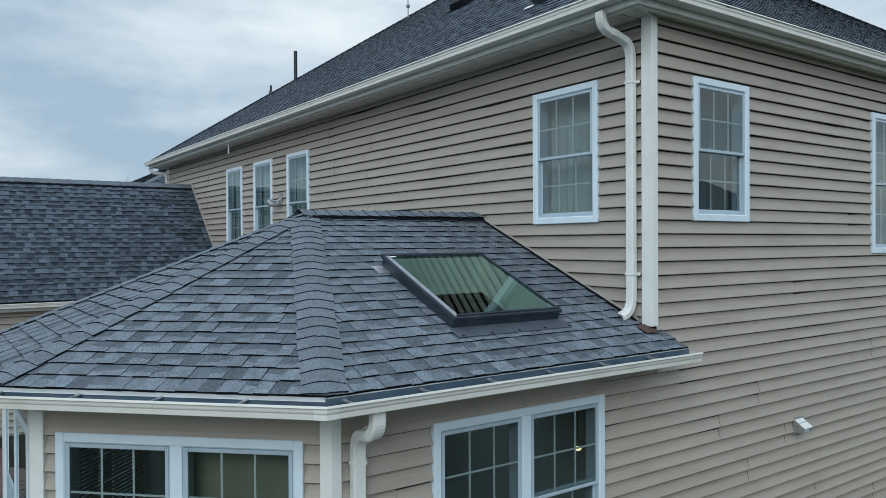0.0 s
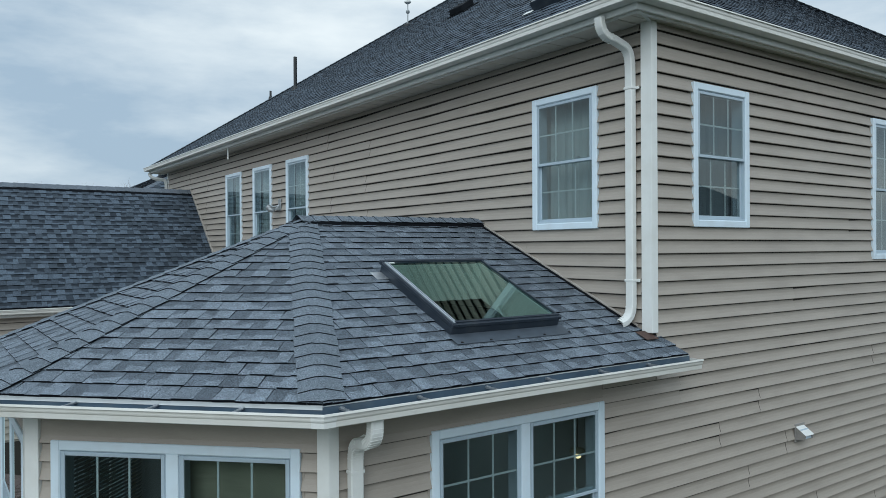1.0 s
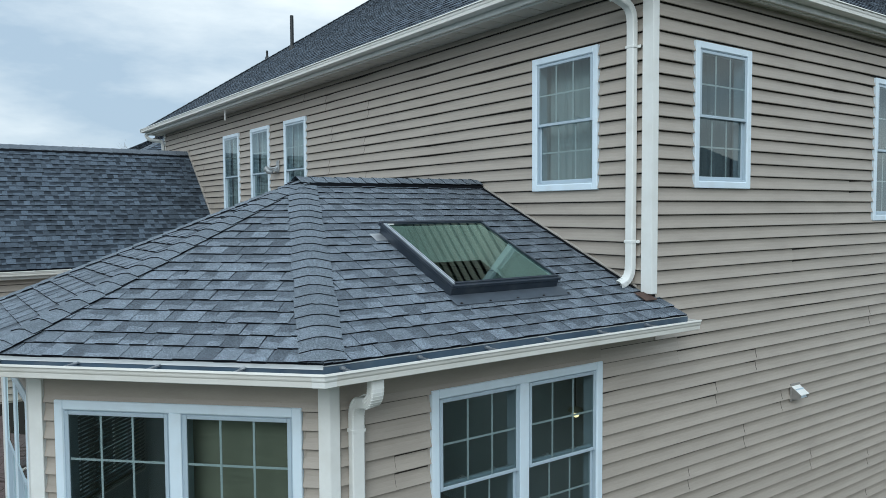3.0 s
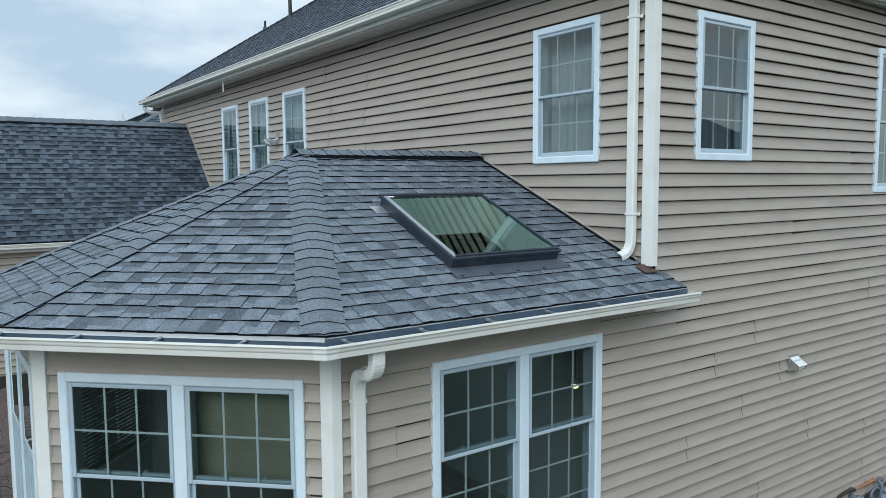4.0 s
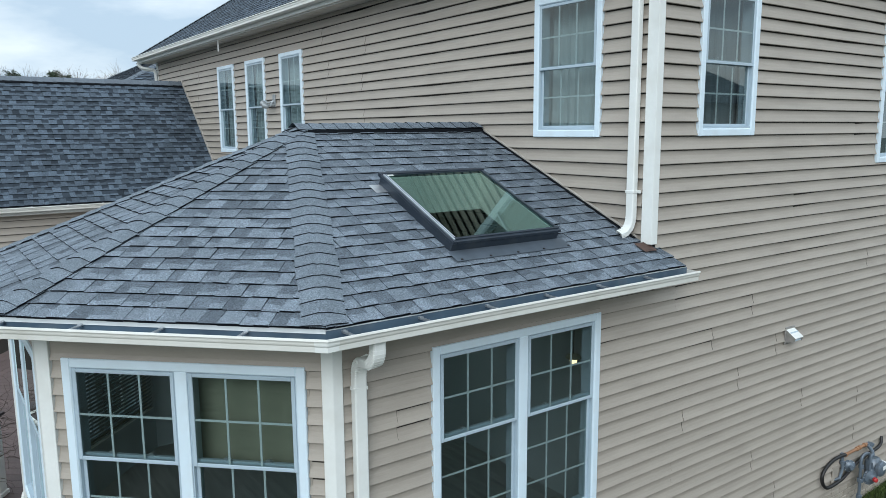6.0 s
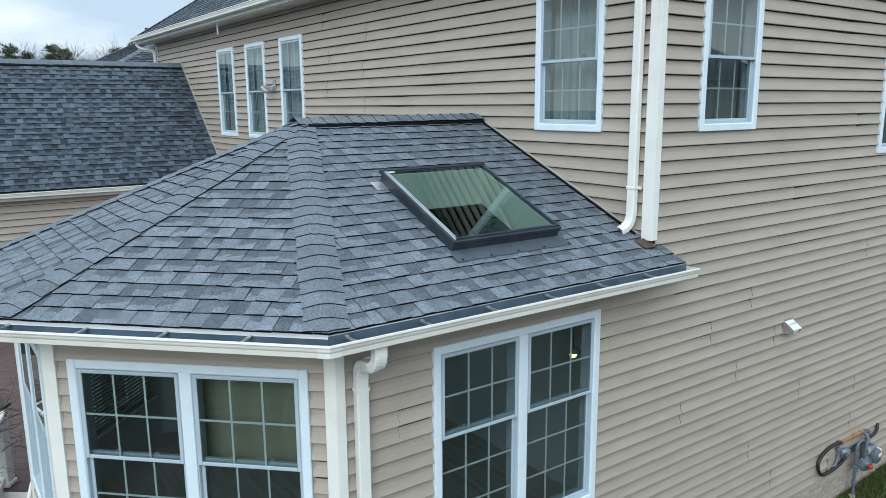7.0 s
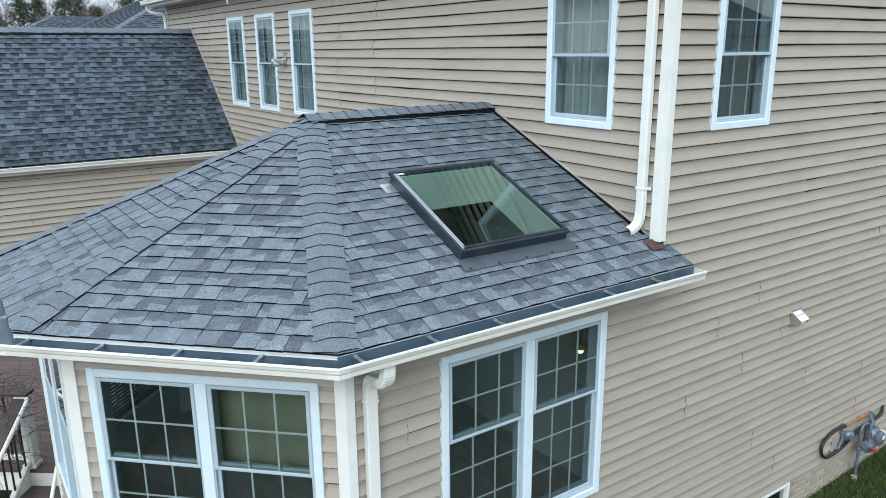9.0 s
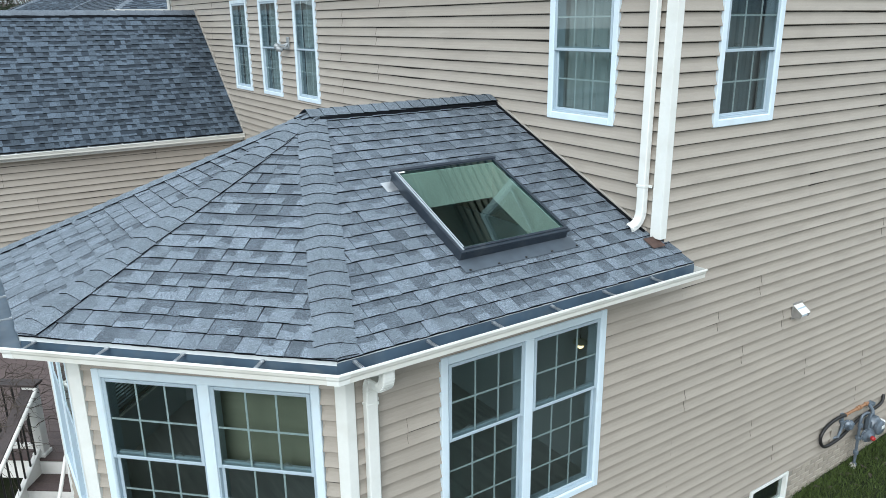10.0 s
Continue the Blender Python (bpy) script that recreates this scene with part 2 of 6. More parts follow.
class Shape:
    """Collects vertices and faces of one part."""

    def __init__(self):
        self.v, self.f = [], []

    def add(self, verts, faces):
        n = len(self.v)
        self.v += [tuple(p) for p in verts]
        self.f += [tuple(i + n for i in f) for f in faces]
        return self

    def box(self, x0, y0, z0, x1, y1, z1):
        return self.obox((x0, y0, z0), (x1 - x0, 0, 0), (0, y1 - y0, 0), (0, 0, z1 - z0))

    def obox(self, o, a, b, c):
        o, a, b, c = V(o), V(a), V(b), V(c)
        p = [o, o + a, o + a + b, o + b]
        p += [q + c for q in p]
        faces = [(0, 3, 2, 1), (4, 5, 6, 7), (0, 1, 5, 4), (1, 2, 6, 5), (2, 3, 7, 6), (3, 0, 4, 7)]
        if a.cross(b).dot(c) < 0:
            faces = [f[::-1] for f in faces]
        return self.add(p, faces)

    def prism(self, poly, d):
        """A flat polygon given its thickness vector d."""
        d = V(d)
        poly = [V(p) for p in poly]
        n = len(poly)
        self.add(poly + [p + d for p in poly],
                 [tuple(range(n))[::-1], tuple(range(n, 2 * n))] + [(i, (i + 1) % n, n + (i + 1) % n, n + i) for i in range(n)])
        return self

    def rod(self, path, section, up=(0, 0, 1), caps=True, scales=None):
        """A section (list of 2D points) carried along a path without twisting."""
        path = [V(p) for p in path]
        k, verts, faces, side = len(section), [], [], None
        for i, p in enumerate(path):
            a = (p - path[i - 1]).normalized() if i else None
            b = (path[i + 1] - p).normalized() if i < len(path) - 1 else None
            d = ((a or b) + (b or a)).normalized()
            if side is None:
                side = d.cross(V(up))
                if side.length < 0.05:
                    side = d.cross(V((0.3, 1, 0)))
            side = (side - d * side.dot(d)).normalized()
            top = side.cross(d)
            s = scales[i] if scales else 1.0
            verts += [p + side * x * s + top * y * s for x, y in section]
        for i in range(len(path) - 1):
            for j in range(k):
                faces.append((i * k + j, i * k + (j + 1) % k, (i + 1) * k + (j + 1) % k, (i + 1) * k + j))
        if caps:
            faces += [tuple(range(k))[::-1], tuple(range((len(path) - 1) * k, len(path) * k))]
        return self.add(verts, faces)

    def tube(self, path, r, n=8, scales=None):
        return self.rod(path, [(r * math.cos(2 * math.pi * i / n), r * math.sin(2 * math.pi * i / n)) for i in range(n)], scales=scales)

    def lathe(self, profile, m=None, n=16):
        """A profile of (radius, height) turned round z, then placed by m."""
        m = m or Matrix()
        k = len(profile)
        verts = [m @ V((r * math.cos(2 * math.pi * i / n), r * math.sin(2 * math.pi * i / n), z)) for i in range(n) for r, z in profile]
        faces = [(i * k + j, ((i + 1) % n) * k + j, ((i + 1) % n) * k + j + 1, i * k + j + 1) for i in range(n) for j in range(k - 1)]
        faces += [tuple(i * k for i in range(n))[::-1], tuple(i * k + k - 1 for i in range(n))]
        return self.add(verts, faces)

    def mesh(self, name, material, bevel=0.0, smooth=False):
        me = bpy.data.meshes.new(name)
        me.from_pydata(self.v, [], self.f)
        if bevel:
            bm = bmesh.new()
            bm.from_mesh(me)
            bmesh.ops.remove_doubles(bm, verts=bm.verts, dist=1e-5)
            bmesh.ops.bevel(bm, geom=list(bm.edges), offset=bevel, segments=1, affect="EDGES", clamp_overlap=True)
            bm.to_mesh(me)
            bm.free()
        me.materials.append(material)
        if smooth:
            me.polygons.foreach_set("use_smooth", [True] * len(me.polygons))
            me.set_sharp_from_angle(angle=radians(40))
        me.validate()
        return me


def part(name, shape, material, parent=None, label="", bevel=0.0, smooth=False):
    """Links a shape as one mesh object, under a thing or a part if one is given."""
    ob = new(name, shape.mesh(name, material, bevel, smooth))
    if parent:
        ob.parent = parent
    return tagged(ob, label) if label else ob


def thing(name, label, category, group="", kind="", m=None):
    ob = new(name)
    ob.empty_display_size = 0.1
    if m:
        ob.matrix_world = m
    return tagged(ob, label, category, group, kind)


# ---------------------------------------------------------------- plan
APOTHEM = 2.48                      # bay: half an octagon, from its middle to the wall faces
MIDDLE = V((-2.48, -2.2, 0))
CORNERS = [V((0, -3.165, 0)), V((-1.453, -4.68, 0)), V((-3.507, -4.68, 0)), V((-4.96, -3.227, 0))]
HOUSE_X, HOUSE_Y = -15.6, 15.0      # the far ends of the two main walls
WALL_TOP = 6.66
LAP, LAP_PHASE = 0.1246, 4.850
APEX, PITCH, EAVE = 4.945, 0.435, 2.785
SLOPE = math.sqrt(1 + PITCH * PITCH)


class Face:
    """An upright wall face: u along it (to the right from outside), z up, n outwards."""

    def __init__(self, a, b):
        self.a = V((a[0], a[1], 0))
        d = V((b[0], b[1], 0)) - self.a
        self.length, self.u = d.length, d.normalized()
        self.n = V((self.u.y, -self.u.x, 0))
        self.turn = math.degrees(math.atan2(self.u.y, self.u.x))

    def at(self, u, z, n=0.0):
        return self.a + self.u * u + self.n * n + V((0, 0, z))

    def place(self, u, z, n=0.0):
        return pose(*self.at(u, z, n), 0, 0, self.turn)


FACE_A = Face((HOUSE_X, 0), (0, 0))
FACE_B = Face((0, 0), (0, HOUSE_Y))
FACE_BAY = Face(CORNERS[0], (0, 0))
FACE_CHAMFER = Face(CORNERS[1], CORNERS[0])
FACE_END = Face(CORNERS[2], CORNERS[1])
FACE_CHAMFER_2 = Face(CORNERS[3], CORNERS[2])
FACE_BAY_2 = Face((-4.96, 0), CORNERS[3])


def wall_slab(name, face, z0, z1, holes, label, material=SHEATH, u0=0.0, u1=None, thick=0.14, lined=True):
    """A wall with real openings: boxes round the holes (u0, u1, z0, z1)."""
    u1 = face.length if u1 is None else u1
    s = Shape()
    zs = sorted({z0, z1} | {min(max(z, z0), z1) for h in holes for z in h[2:]})
    for a, b in zip(zs, zs[1:]):
        x = u0
        for h in sorted(h for h in holes if h[2] < b - 1e-6 and h[3] > a + 1e-6):
            if h[0] > x:
                s.obox(face.at(x, a, -thick), face.u * (h[0] - x), face.n * thick, (0, 0, b - a))
            x = max(x, h[1])
        if x < u1:
            s.obox(face.at(x, a, -thick), face.u * (u1 - x), face.n * thick, (0, 0, b - a))
    wall = tagged(part(name, s, material), label, "wall", kind="structure")
    if lined:
        s2 = Shape()
        for a, b in zip(zs, zs[1:]):
            x = u0
            for h in sorted(h for h in holes if h[2] < b - 1e-6 and h[3] > a + 1e-6) + [(u1, u1, a, b)]:
                if h[0] > x:
                    s2.obox(face.at(x, a, -thick - 0.012), face.u * (h[0] - x), face.n * 0.01, (0, 0, b - a))
                x = max(x, h[1])
        part("inner_lining", s2, ROOM, wall, "pale painted inner face")
    return wall


# Courses stop at 0.93; the near-black slab behind paints the lap shade.
LAP_PROFILE = [(0.0, 0.0198), (0.014, 0.0265), (0.045, 0.0286), (0.15, 0.0238), (0.35, 0.0144), (0.6, 0.0058), (0.93, 0.0006)]    # rolled lower edge, then the straight face of the course


def lap_out(f):
    for (f0_, o0), (f1_, o1) in zip(LAP_PROFILE, LAP_PROFILE[1:]):
        if f <= f1_:
            return o0 + (o1 - o0) * (f - f0_) / (f1_ - f0_)
    return LAP_PROFILE[-1][1]


def clad(wall, face, z0, z1, holes, seed, u0=0.0, u1=None, keep=None, joints=None, origin=0.0):
    """Lapped siding panels of two courses each, cut round the holes; each panel is a part of the wall.
    joints gives, for the upper course of a panel, where along the wall from origin two panels meet."""
    rng = random.Random(seed)
    u1 = face.length if u1 is None else u1
    k = math.floor((z0 - LAP_PHASE) / LAP)
    k -= 1 - k % 2
    while LAP_PHASE + k * LAP < z1:
        x = u0 - rng.uniform(0.2, 3.4)
        if joints and k + 1 in joints:
            x = origin + joints[k + 1]
            x -= 3.66 * math.ceil((x - u0) / 3.66)
        i = 0
        while x < u1:
            a, b = max(x, u0), min(x + 3.66, u1)
            x += 3.66
            i += 1
            if b - a < 0.05:
                continue
            s, lift = Shape(), (0.0025 if i % 2 else 0.0)
            for c in (0, 1):
                zb = LAP_PHASE + (k + c) * LAP
                lo, hi = max(zb, z0), min(zb + LAP * LAP_PROFILE[-1][0], z1)
                if hi - lo < 0.004:
                    continue
                cuts = sorted({lo, hi} | {zb + f * LAP for f, _ in LAP_PROFILE if lo < zb + f * LAP < hi} | {z for h in holes for z in h[2:] if lo < z < hi})
                for p, q in zip(cuts, cuts[1:]):
                    spans, at = [], a
                    for h in sorted(h for h in holes if h[2] < q - 1e-6 and h[3] > p + 1e-6):
                        if h[0] > at:
                            spans.append((at, min(h[0], b)))
                        at = max(at, h[1])
                    spans.append((at, b))
                    op, oq = lap_out((p - zb) / LAP) + lift, lap_out((q - zb) / LAP) + lift
                    for g, e in spans:
                        if e - g < 0.01 or (keep and not keep(g, e, zb, zb + LAP)):
                            continue
                        steps = max(1, round((e - g) / 0.9))
                        wave = lambda x: 0.0016 * math.sin(x * 2.1 + k * 1.7 + seed) + 0.0008 * math.sin(x * 5.3 + k)
                        xs = [g + (e - g) * n / steps for n in range(steps + 1)]
                        xs[0] += 0.0035 if g == a > u0 else 0.0006
                        v = [face.at(x, p, op + wave(x)) for x in xs] + [face.at(x, q, oq + wave(x)) for x in xs]
                        fs = [(n, n + 1, steps + 2 + n, steps + 1 + n) for n in range(steps)]
                        if p == lo:
                            m = len(v)
                            v += [face.at(x, p + 0.014, 0.003) for x in xs]
                            fs += [(m + n, m + n + 1, n + 1, n) for n in range(steps)]
                        s.add(v, fs)
            if s.v:
                part("siding_panel", s, SIDING, wall, smooth=True)
        k += 2


# ---------------------------------------------------------------- windows
TRIM_W = 0.064


def sash(name, parent, x0, x1, z0, z1, y, cols, rows, pane_label=""):
    rail, depth = 0.027, 0.032
    s = Shape()
    s.box(x0, y, z0, x0 + rail, y + depth, z1).box(x1 - rail, y, z0, x1, y + depth, z1)
    s.box(x0 + rail, y + 0.001, z0, x1 - rail, y + depth - 0.001, z0 + rail).box(x0 + rail, y + 0.001, z1 - rail, x1 - rail, y + depth - 0.001, z1)
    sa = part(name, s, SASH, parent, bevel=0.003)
    pane = part("pane", Shape().box(x0 + rail, y + 0.007, z0 + rail, x1 - rail, y + 0.011, z1 - rail), GLASS, sa, pane_label)
    glazed(pane, 2)
    w, h = x1 - x0 - 2 * rail, z1 - z0 - 2 * rail
    for i in range(1, cols):
        x = x0 + rail + w * i / cols
        part("muntin", Shape().box(x - 0.0075, y + 0.0125, z0 + rail, x + 0.0075, y + 0.0185, z1 - rail), GRID, sa)
    for i in range(1, rows):
        z = z0 + rail + h * i / rows
        part("muntin", Shape().box(x0 + rail, y + 0.0129, z - 0.0075, x1 - rail, y + 0.0181, z + 0.0075), GRID, sa)
    return sa


def window(name, face, u, z, w, h, label, units=1, cols=3, rows=(2, 2), low=0.5):
    """A double-hung window, single or in a pair; its lower left trim corner stands at (u, z) of the face."""
    win = thing(name, label, "window", kind="structure", m=face.place(u, z))
    t = TRIM_W
    s = Shape()
    s.box(0, -0.039, 0, t, 0.03, h).box(w - t, -0.039, 0, w, 0.03, h)
    s.box(t, -0.038, 0, w - t, 0.03, t).box(t, -0.038, h - t, w - t, 0.03, h)
    part("casing", s, CASING, win, bevel=0.005)
    j = 0.017
    part("siding_channel", Shape().box(-j, -0.008, 0, -0.0005, 0.0, h).box(w + 0.0005, -0.008, 0, w + j, 0.0, h), SIDING, win, "tan siding channel", bevel=0.002)
    s = Shape()
    lip = 0.004
    s.box(t - lip, -0.034, t - lip, t + lip, 0.0, h - t + lip).box(w - t - lip, -0.034, t - lip, w - t + lip, 0.0, h - t + lip)
    s.box(t + lip, -0.033, t - lip, w - t - lip, 0.0, t + lip).box(t + lip, -0.033, h - t - lip, w - t - lip, 0.0, h - t + lip)
    part("casing_bead", s, CASING, win, bevel=0.004)
    mull = 0.088
    wu = (w - 2 * t - mull * (units - 1)) / units
    for i in range(units):
        x0 = t + i * (wu + mull)
        x1 = x0 + wu
        if i:
            part("mullion", Shape().box(x0 - mull, -0.036, t, x0, 0.1, h - t), CASING, win, bevel=0.004)
        s = Shape()
        s.box(x0, -0.026, t, x0 + 0.01, 0.11, h - t).box(x1 - 0.01, -0.026, t, x1, 0.11, h - t)
        s.box(x0 + 0.01, -0.02, h - t - 0.01, x1 - 0.01, 0.11, h - t)
        s.box(x0 + 0.01, -0.025, t, x1 - 0.01, 0.11, t + 0.02)
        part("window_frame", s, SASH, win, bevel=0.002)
        a, b, zm = x0 + 0.01, x1 - 0.01, t + (h - 2 * t) * low
        sash("upper_sash", win, a, b, zm - 0.02, h - t - 0.01, -0.03, cols, rows[0])
        sash("lower_sash", win, a, b, t + 0.02, zm + 0.02, 0.006, cols, rows[1])
        for fx in (0.3, 0.7):
            x = a + (b - a) * fx
            part("sash_lock", Shape().box(x - 0.03, 0.008, zm + 0.021, x + 0.03, 0.036, zm + 0.03).box(x - 0.012, 0.004, zm + 0.03, x + 0.018, 0.031, zm + 0.042), HANGER, win, bevel=0.002)
    return win


def curtain(face, u, z, w, h, n, label, material=CURTAIN, folds=9, seed=0, category="curtain", deep=0.018):
    """A hanging sheet with soft folds and a gathered top, behind a window."""
    rng = random.Random(seed)
    ph = [rng.uniform(0, 6) for _ in range(4)]
    s, nx, nz = Shape(), 60, 10
    verts = []
    for side in (0, 0.003):
        for j in range(nz + 1):
            for i in range(nx + 1):
                a, b = i / nx, j / nz
                d = deep * (math.sin(a * folds * 6.283 + ph[0] + 0.5 * b) + 0.5 * math.sin(a * folds * 2.3 * 6.283 + ph[1])) * (0.6 + 0.4 * (1 - b))
                verts.append(face.at(u + w * a, z + h * b, n - side + d))
    k = (nx + 1) * (nz + 1)
    faces = []
    for j in range(nz):
        for i in range(nx):
            q = j * (nx + 1) + i
            faces += [(q, q + 1, q + nx + 2, q + nx + 1), (k + q, k + q + nx + 1, k + q + nx + 2, k + q + 1)]
    s.add(verts, faces)
    return tagged(part("curtain", s, material, smooth=True), label, category)


# the openings of the main walls, as (u0, u1, z0, z1) of their trims
WIN_A = (14.083, 14.992, 4.84, 6.2)
WIN_A_SMALL = [(4.53, 5.45, 4.515, 6.225), (6.08, 7.0, 4.515, 6.225), (7.67, 8.57, 4.515, 6.225)]
WIN_B = [(0.572, 1.462, 4.845, 6.195), (4.03, 4.93, 4.5, 6.195)]
WIN_BAY = (0.778, 2.516, 1.61, 3.38)
WIN_CHAMFER = (0.172, 1.922, 1.61, 3.38)
WIN_END = (0.16, 1.9, 1.61, 3.38)
WIN_BASE = (1.96, 2.71, 0.06, 0.47)


def inset(h, d=0.03):
    return (h[0] + d, h[1] - d, h[2] + d, h[3] - d)


# ---------------------------------------------------------------- ground
def lawn_z(x, y):
    """The lawn lies level but for a low bank along the end wall."""
    return max(0.0, min(0.05 * (y - 2.3), 0.3)) * max(0.0, min(1.0, (17 - y) / 6)) * max(0.0, min(1.0, (12 - x) / 8))


def build_ground():
    s = Shape()
    xs = sorted({-400 + 20 * i for i in range(41)} | {-1 + 0.5 * i for i in range(20)} | {12, 15})
    ys = sorted({-400 + 20 * i for i in range(41)} | {1 + 0.5 * i for i in range(24)} | {14, 17})
    n, m = len(xs), len(ys)
    s.add([(x, y, lawn_z(x, y)) for y in ys for x in xs], [(j * n + i, j * n + i + 1, (j + 1) * n + i + 1, (j + 1) * n + i) for j in range(m - 1) for i in range(n - 1)])
    tagged(part("ground", s, SOIL), "damp winter lawn round the house", "ground", kind="structure")


build_ground()

# ---------------------------------------------------------------- main walls
wall_a = wall_slab("wall_south", FACE_A, 0, WALL_TOP, [inset(WIN_A)] + [inset(h) for h in WIN_A_SMALL], "long main wall clad in tan vinyl lap siding")
wall_b = wall_slab("wall_east", FACE_B, 0, WALL_TOP, [inset(h) for h in WIN_B] + [inset(WIN_BASE)], "end wall of tan vinyl siding over a painted brick base", u0=-0.0)
tagged(part("wall_north", Shape().box(HOUSE_X, HOUSE_Y - 0.14, 0, -0.14, HOUSE_Y, WALL_TOP), SIDING), "plain tan back wall", "wall", kind="structure")
tagged(part("wall_west", Shape().box(HOUSE_X, 0.001, 0, HOUSE_X + 0.14, HOUSE_Y - 0.14, WALL_TOP), SIDING), "plain tan far wall", "wall", kind="structure")
tagged(part("floor_upper", Shape().box(HOUSE_X + 0.14, 0, 3.7, -0.14, HOUSE_Y - 0.14, 3.9), FLOORING), "upper floor inside the house", "floor", kind="structure")
tagged(part("ceiling_upper", Shape().box(HOUSE_X + 0.14, 0, 6.5, -0.14, HOUSE_Y - 0.14, 6.6), ROOM), "ceiling of the upper storey", "ceiling", kind="structure")
tagged(part("wall_inner", Shape().box(-3.6, 0.01, 3.9, -3.5, 5, 6.5).box(-3.5, 3.0, 3.9, -0.15, 3.1, 6.5).box(HOUSE_X + 0.2, 3.0, 3.9, -3.6, 3.1, 6.5), ROOM), "painted partition walls inside", "wall", kind="structure")

bay_wall = wall_slab("wall_bay_east", FACE_BAY, 0, 3.62, [inset(WIN_BAY)], "side wall of the bay room in tan siding", u1=FACE_BAY.length - 0.001)
chamfer_wall = wall_slab("wall_bay_chamfer", FACE_CHAMFER, 0, 3.62, [inset(WIN_CHAMFER)], "angled wall of the bay room in tan siding")
end_wall = wall_slab("wall_bay_end", FACE_END, 0, 3.62, [inset(WIN_END)], "end wall of the bay room in tan siding")
WIN_FAR = (0.17, 1.88, 1.61, 3.38)
wall_slab("wall_bay_chamfer_far", FACE_CHAMFER_2, 0, 3.62, [inset(WIN_FAR)], "far angled wall of the bay room", SIDING)
wall_slab("wall_bay_west", FACE_BAY_2, 0, 3.62, [], "far side wall of the bay room", SIDING, u0=0.001)
oct_poly = [(-0.14, -0.01), (-0.15, -3.06), (-1.52, -4.5), (-3.46, -4.52), (-4.82, -3.15), (-4.82, -0.01)]
tagged(part("floor_bay", Shape().prism([(x, y, 1.0) for x, y in oct_poly][::-1], (0, 0, 0.1)), FLOORING), "dark floor inside the bay room", "floor", kind="structure")
tagged(part("wall_bay_inner", Shape().box(-4.8, -0.03, 1.1, -0.15, -0.005, 3.6), ROOM), "painted inner wall of the bay room", "wall", kind="structure")

window("window_1", FACE_A, WIN_A[0], WIN_A[2], WIN_A[1] - WIN_A[0], WIN_A[3] - WIN_A[2], "white double-hung window with sheer curtains and muntin grids")
for i, h in enumerate(WIN_A_SMALL):
    window("window_%d" % (i + 2), FACE_A, h[0], h[2], h[1] - h[0], h[3] - h[2], "tall narrow white double-hung window in tan siding", cols=3, rows=(2, 2))
window("window_5", FACE_B, WIN_B[0][0], WIN_B[0][2], 0.89, 1.35, "white double-hung window with dark curtains behind muntins")
window("window_6", FACE_B, WIN_B[1][0], WIN_B[1][2], 0.9, 1.695, "tall white double-hung window with muntin grids")
window("window_7", FACE_BAY, WIN_BAY[0], WIN_BAY[2], 1.74, 1.77, "pair of white double-hung windows under a gutter", units=2, rows=(2, 3), low=0.6)
window("window_8", FACE_CHAMFER, WIN_CHAMFER[0], WIN_CHAMFER[2], 1.75, 1.77, "pair of white double-hung windows, one with a tan shade", units=2, rows=(2, 3), low=0.6)
window("window_9", FACE_END, WIN_END[0], WIN_END[2], 1.74, 1.77, "pair of white double-hung windows seen edge-on", units=2, rows=(2, 3), low=0.6)

window("window_11", FACE_CHAMFER_2, WIN_FAR[0], WIN_FAR[2], 1.71, 1.77, "pair of white double-hung windows on the far side of the bay", units=2, rows=(2, 3), low=0.6)


def build_blind(face, u, z, w, h, label):
    """A horizontal blind: head rail, tilted slats and a bottom rail."""
    b = thing("window_blind", label, "blind", m=face.place(u, z, -0.2))
    part("head_rail", Shape().box(0, -0.025, h - 0.04, w, 0.025, h), TRIM, b, bevel=0.003)
    part("bottom_rail", Shape().box(0, -0.02, 0.0, w, 0.02, 0.015), TRIM, b, bevel=0.003)
    slat = Shape().obox((0, -0.013, -0.019), (w, 0, 0), (0, 0.026, 0.038), (0, -0.0012, 0.0008)).mesh("slat", CURTAIN_DARK)
    for i in range(int((h - 0.08) / 0.042)):
        ob = new("slat", slat)
        ob.location, ob.parent = (0, 0, 0.035 + 0.042 * i), b


for u in (0.2, 1.03):
    build_blind(FACE_CHAMFER_2, u, 1.66, 0.81, 1.7, "grey horizontal slat blind drawn over the far bay window")

curtain(FACE_A, WIN_A[0] - 0.06, WIN_A[2] - 0.02, 1.03, 1.4, -0.2, "pale grey sheer curtain hanging in folds", seed=1)
curtain(FACE_B, WIN_B[0][0] - 0.06, WIN_B[0][2] - 0.02, 1.01, 1.4, -0.2, "dark grey curtain behind a bedroom window", CURTAIN_DARK, seed=2, folds=6)
curtain(FACE_B, WIN_B[1][0] - 0.06, WIN_B[1][2] - 0.02, 1.02, 1.74, -0.2, "dark grey curtain behind a tall window", CURTAIN_DARK, seed=3, folds=6)
for i, h in enumerate(WIN_A_SMALL):
    curtain(FACE_A, h[0] + 0.06, h[2] + 0.05, 0.8, 1.6, -0.15, "pale sheer curtain behind a narrow window", seed=5 + i, folds=7)
curtain(FACE_CHAMFER, 1.07, 2.55, 0.77, 0.78, -0.17, "tan woven roller shade drawn half down", SHADE, folds=1, seed=9, category="roller shade", deep=0.002)

